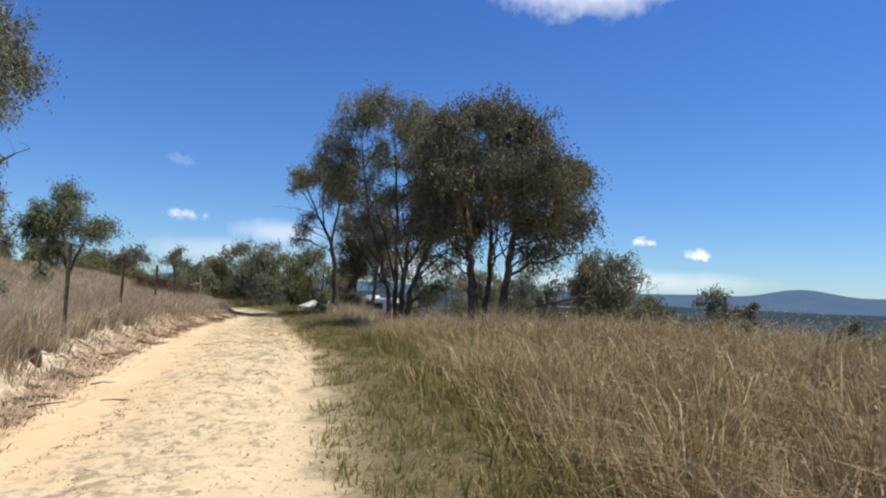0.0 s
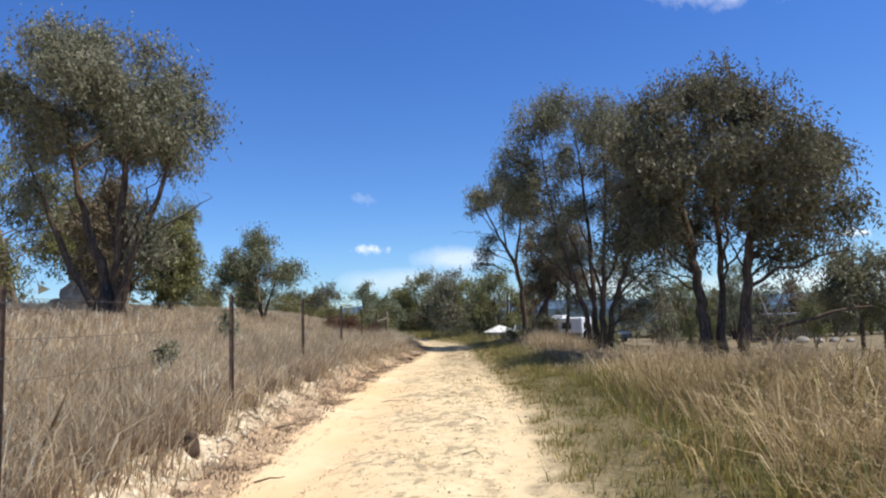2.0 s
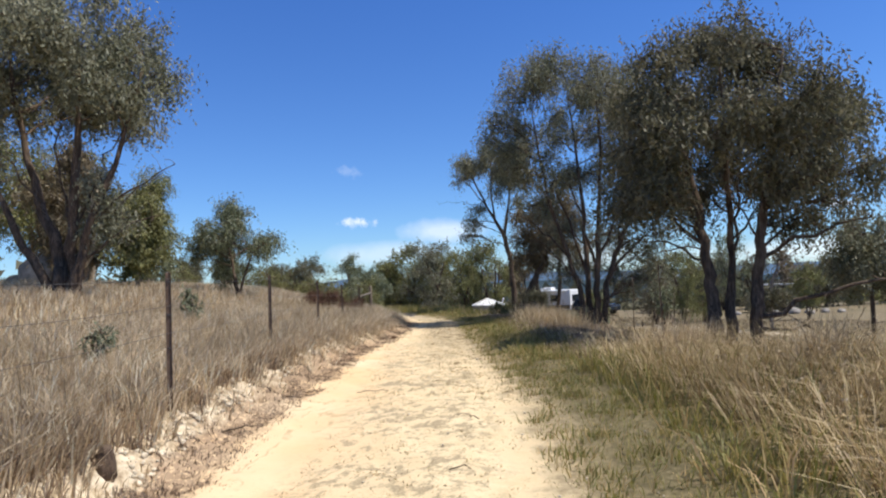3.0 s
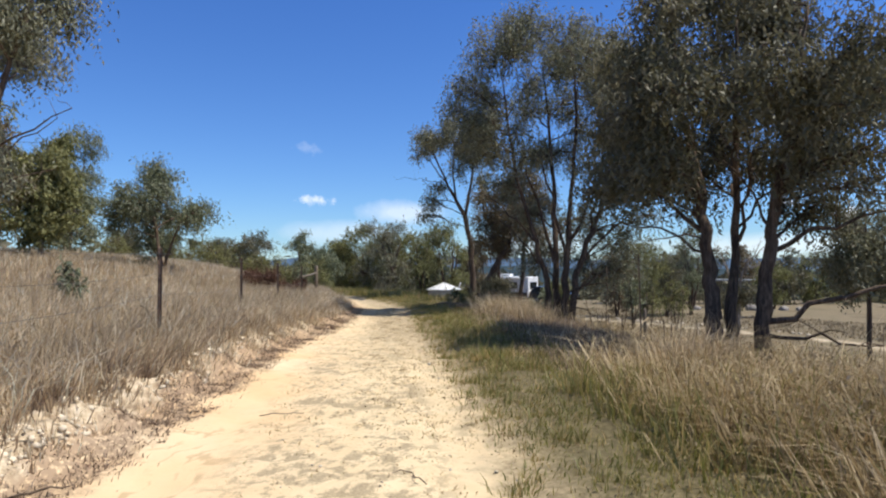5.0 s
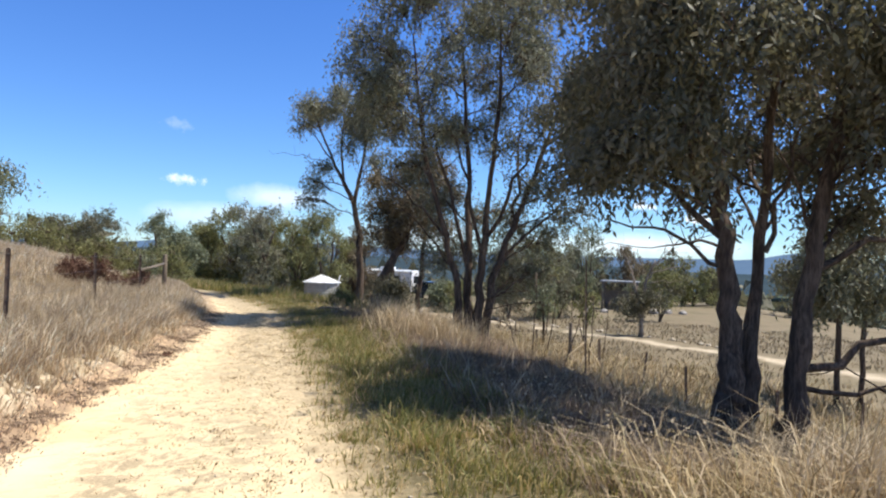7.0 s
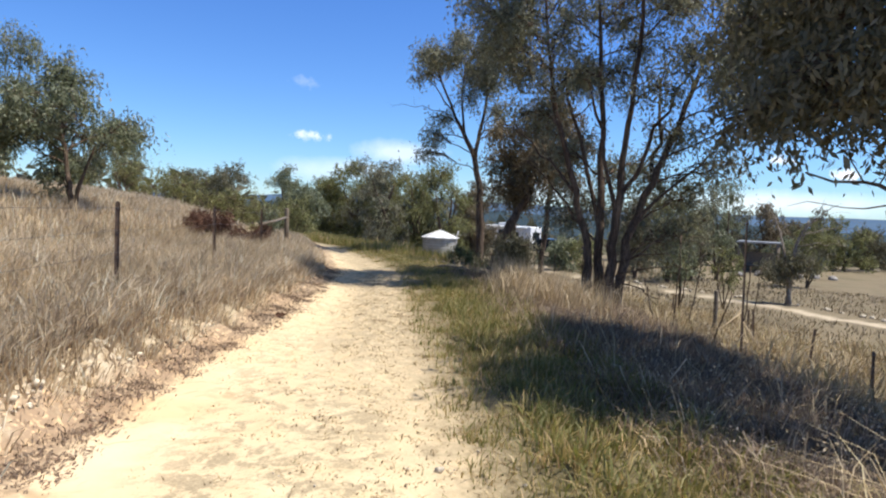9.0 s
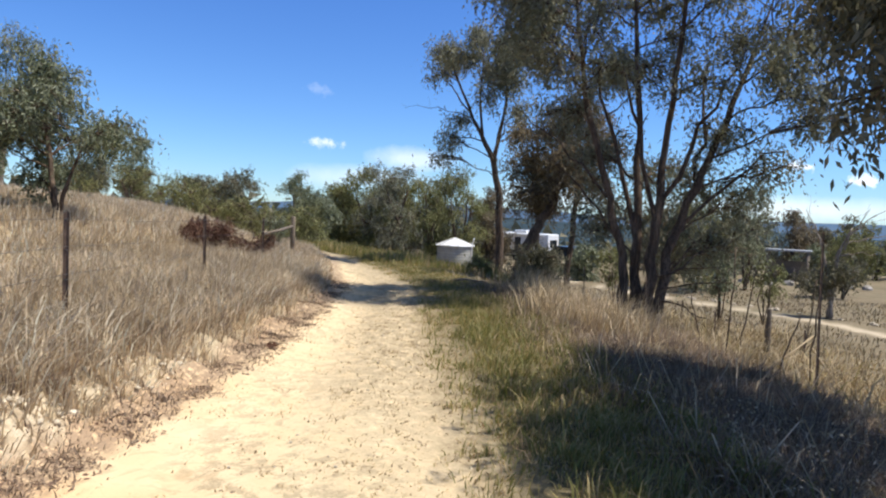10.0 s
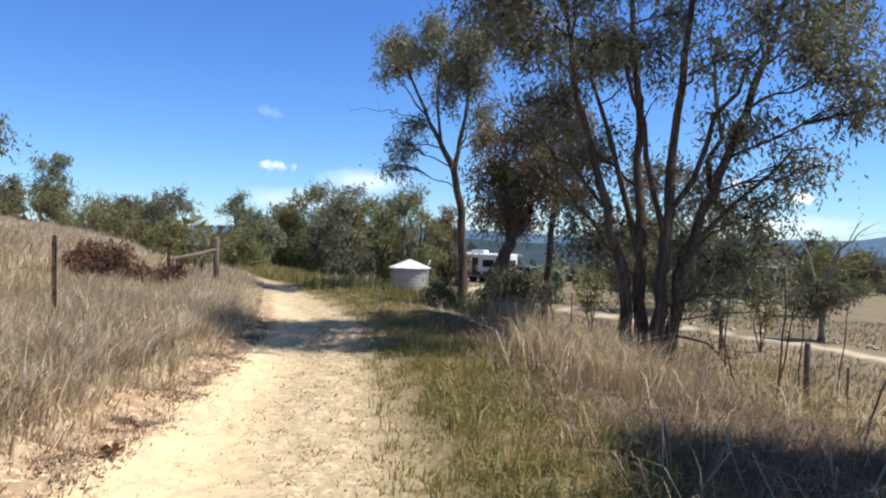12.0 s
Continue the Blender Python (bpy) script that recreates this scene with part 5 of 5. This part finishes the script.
# ---- litter on the track ----
def flakes(name, xy, size, material, label):
    n = len(xy)
    base = np.stack([xy[:, 0], xy[:, 1], ground(xy[:, 0], xy[:, 1]) + 0.008], -1)
    a = rng.uniform(0, 6.283, n)
    d = np.stack([np.cos(a), np.sin(a), rng.normal(0.15, 0.25, n)], -1) * (size * rng.uniform(0.5, 1.5, n))[:, None]
    s = np.stack([-np.sin(a), np.cos(a), rng.normal(0, 0.4, n)], -1) * (size * 0.28 * rng.uniform(0.6, 1.3, n))[:, None]
    v = np.stack([base - d, base + s, base + d, base - s], 1).reshape(-1, 3)
    me = raw_mesh(name, v, np.full(n, 4), np.arange(4 * n))
    return tagged(finish(name, me, material), label, "leaf litter", kind="stuff")


p = scatter(27000, 0, 23, "left", -0.22, 0.2, 0.8, 0.6, 65)
blades("bank_foot_grass", p, heights(p, 0.015, 0.09, 0.7, 66), DULL, "low grey-brown dead grass at the foot of the bank", 0.004, 0.7, tuft=16, gather=0.10)
p = scatter(20000, 0, 22, "left", 0.36, 1.3, 0.7, 0.6, 67)
blades("bank_top_grass", p, heights(p, 0.10, 0.32, 0.8, 68), DULL, "dull brown grass along the lip of the bank", 0.005, 0.45, tuft=24, gather=0.06)
p = along_left(4200, 2, 24, -0.22, 0.2)
p = p[wob(p[:, 0], p[:, 1], 1.4, 75) > -0.45]
flakes("leaf_litter", p, 0.015, LITTER, "red-brown fallen leaves at the foot of the bank")
p = along_left(5000, 8, 20, -0.32, 0.12)
p = p[wob(p[:, 0], p[:, 1], 0.8, 76) > -0.1]
flakes("leaf_litter", p, 0.022, LITTER, "dark red-brown leaves drifted against the low bank")
p = scatter(1900, 0, 24, "right", -1.7, 0.9, 0.6, 0.9, 71)
flakes("leaf_litter", p, 0.014, LITTER, "scattered dry leaves on the track")
p = scatter(500, 0, 24, "right", -1.8, 0.8, 0.2, 0.9, 72)
lumps("gravel", p, rng.gamma(2, 0.003, len(p)) + 0.003, STONE, "small pale stones on the track", "gravel", 0.3)
b = Vector(at(-9.53, 16.36))
s = thing("dead_leaf_sprig", b, "dry curled eucalypt sprig lying on the sand", "twig")
Buf().tube(bent((-0.05, 0, 0.01), (0.10, -0.09, 0.012), 0.1, 5), [0.004] * 6, 5).obj("twig", BARK, s)
for i in range(9):
    q = np.array([[rng.uniform(-0.08, 0.08), rng.uniform(-0.06, 0.06), rng.uniform(0.03, 0.09)]])
    finish("leaf", leaves_mesh("leaf", q, 0.09, 0.3, 0.3), LEAF_DEAD, s)
for x, y, dx, dy in ((-6.3, 9.3, 0.4, 0.15), (-4.2, 8.0, -0.3, 0.2), (-3.9, 6.6, 0.35, 0.02)):
    b = Vector(at(x, y, 0.008))
    s = thing("fallen_twig", b, "thin dry twig lying on the sandy track", "twig", "twigs")
    Buf().tube(bent((0, 0, 0), (dx, dy, 0.01), 0.04, 6, 0.25), [0.004, 0.004, 0.004, 0.003, 0.003, 0.002, 0.002], 5).obj("twig", BARK, s)
# leaves and grit washed together along a shallow rill
way = [(-5.0, 6.5), (-4.7, 5.3), (-4.2, 4.45), (-3.95, 3.85), (-3.87, 3.2), (-3.6, 2.2)]
q = []
for (x0, y0), (x1, y1) in zip(way[:-1], way[1:]):
    k = rng.uniform(0, 1, 60)
    q.append(np.stack([x0 + (x1 - x0) * k, y0 + (y1 - y0) * k], -1) + rng.normal(0, 0.03, (60, 2)))
flakes("washed_litter", np.concatenate(q), 0.014, LITTER, "dark leaf scraps washed along a rill in the sand")
for x, y, dx, dy in ((-6.3, 6.95, 0.17, 0.3), (-5.2, 5.35, 0.15, 0.2), (-4.9, 4.15, 0.17, 0.28), (-4.45, 4.9, -0.15, -0.2)):
    s = thing("fallen_twig", Vector(at(x, y, 0.012)), "thin dark twig lying on the sandy track", "twig", "twigs")
    Buf().tube(bent((0, 0, 0), (dx, dy, 0.01), 0.02, 6, 0.12), [0.008, 0.009, 0.008, 0.007, 0.006, 0.005, 0.003], 5).obj("twig", BARK, s)
# dark lump added in place of a shaded bank notch, and a leaning stick by the fence
b = Vector(at(-5.98, 5.45, 0.0))
s = thing("bank_notch_lump", b, "small dark lump standing in for a shaded notch in the bank", "stump")
Buf().tube([(0, 0, -0.08), (0.01, 0, 0.06), (-0.01, 0.01, 0.11), (0.01, 0.0, 0.16)], [0.08, 0.065, 0.06, 0.04], 9).obj("stump", BARK, s)
b = Vector(at(-6.5, 4.45, 0.0))
s = thing("leaning_stick", b, "pale broken stick leaning in the dry grass", "stick")
Buf().tube([(0, 0, 0.0), (0.3, -0.1, 0.28), (0.62, -0.24, 0.5)], [0.014, 0.013, 0.009], 6).obj("stick", STRAW, s)
# fallen limb on the verge by the shade
b = Vector(at(-10.0, 24.4, 0.03))
s = thing("fallen_limb", b, "grey fallen branch at the edge of the track", "branch")
Buf().tube(bent((-0.5, 0.35, 0), (0.9, -0.35, 0.03), 0.03, 6, 0.12), [0.03, 0.03, 0.028, 0.025, 0.02, 0.016, 0.01], 7).obj("branch", PALE_BARK, s)

# fallen log by the large tree
b = Vector(at(-14.9, 9.6, 0.14))
s = thing("fallen_log", b, "dark fallen log lying in the dry grass", "log")
za, zb = float(ground(-16.4, 9.0)) + 0.13 - b.z, float(ground(-14.3, 10.1)) + 0.13 - b.z
Buf().tube([(-1.5, -0.6, za), (-0.7, -0.25, (za * 2 + zb) / 3 + 0.02), (0.1, 0.1, (za + 2 * zb) / 3), (0.6, 0.5, zb)], [0.17, 0.16, 0.14, 0.12], 12).obj("trunk", BARK, s)
grown("weed_shrub", -8.35, 7.35, 0.62, 0.34, "small leafy green weed in dry grass", LEAF_GREEN, 91, 420, 0.05, 3, 0.45, "weeds", category="weed")
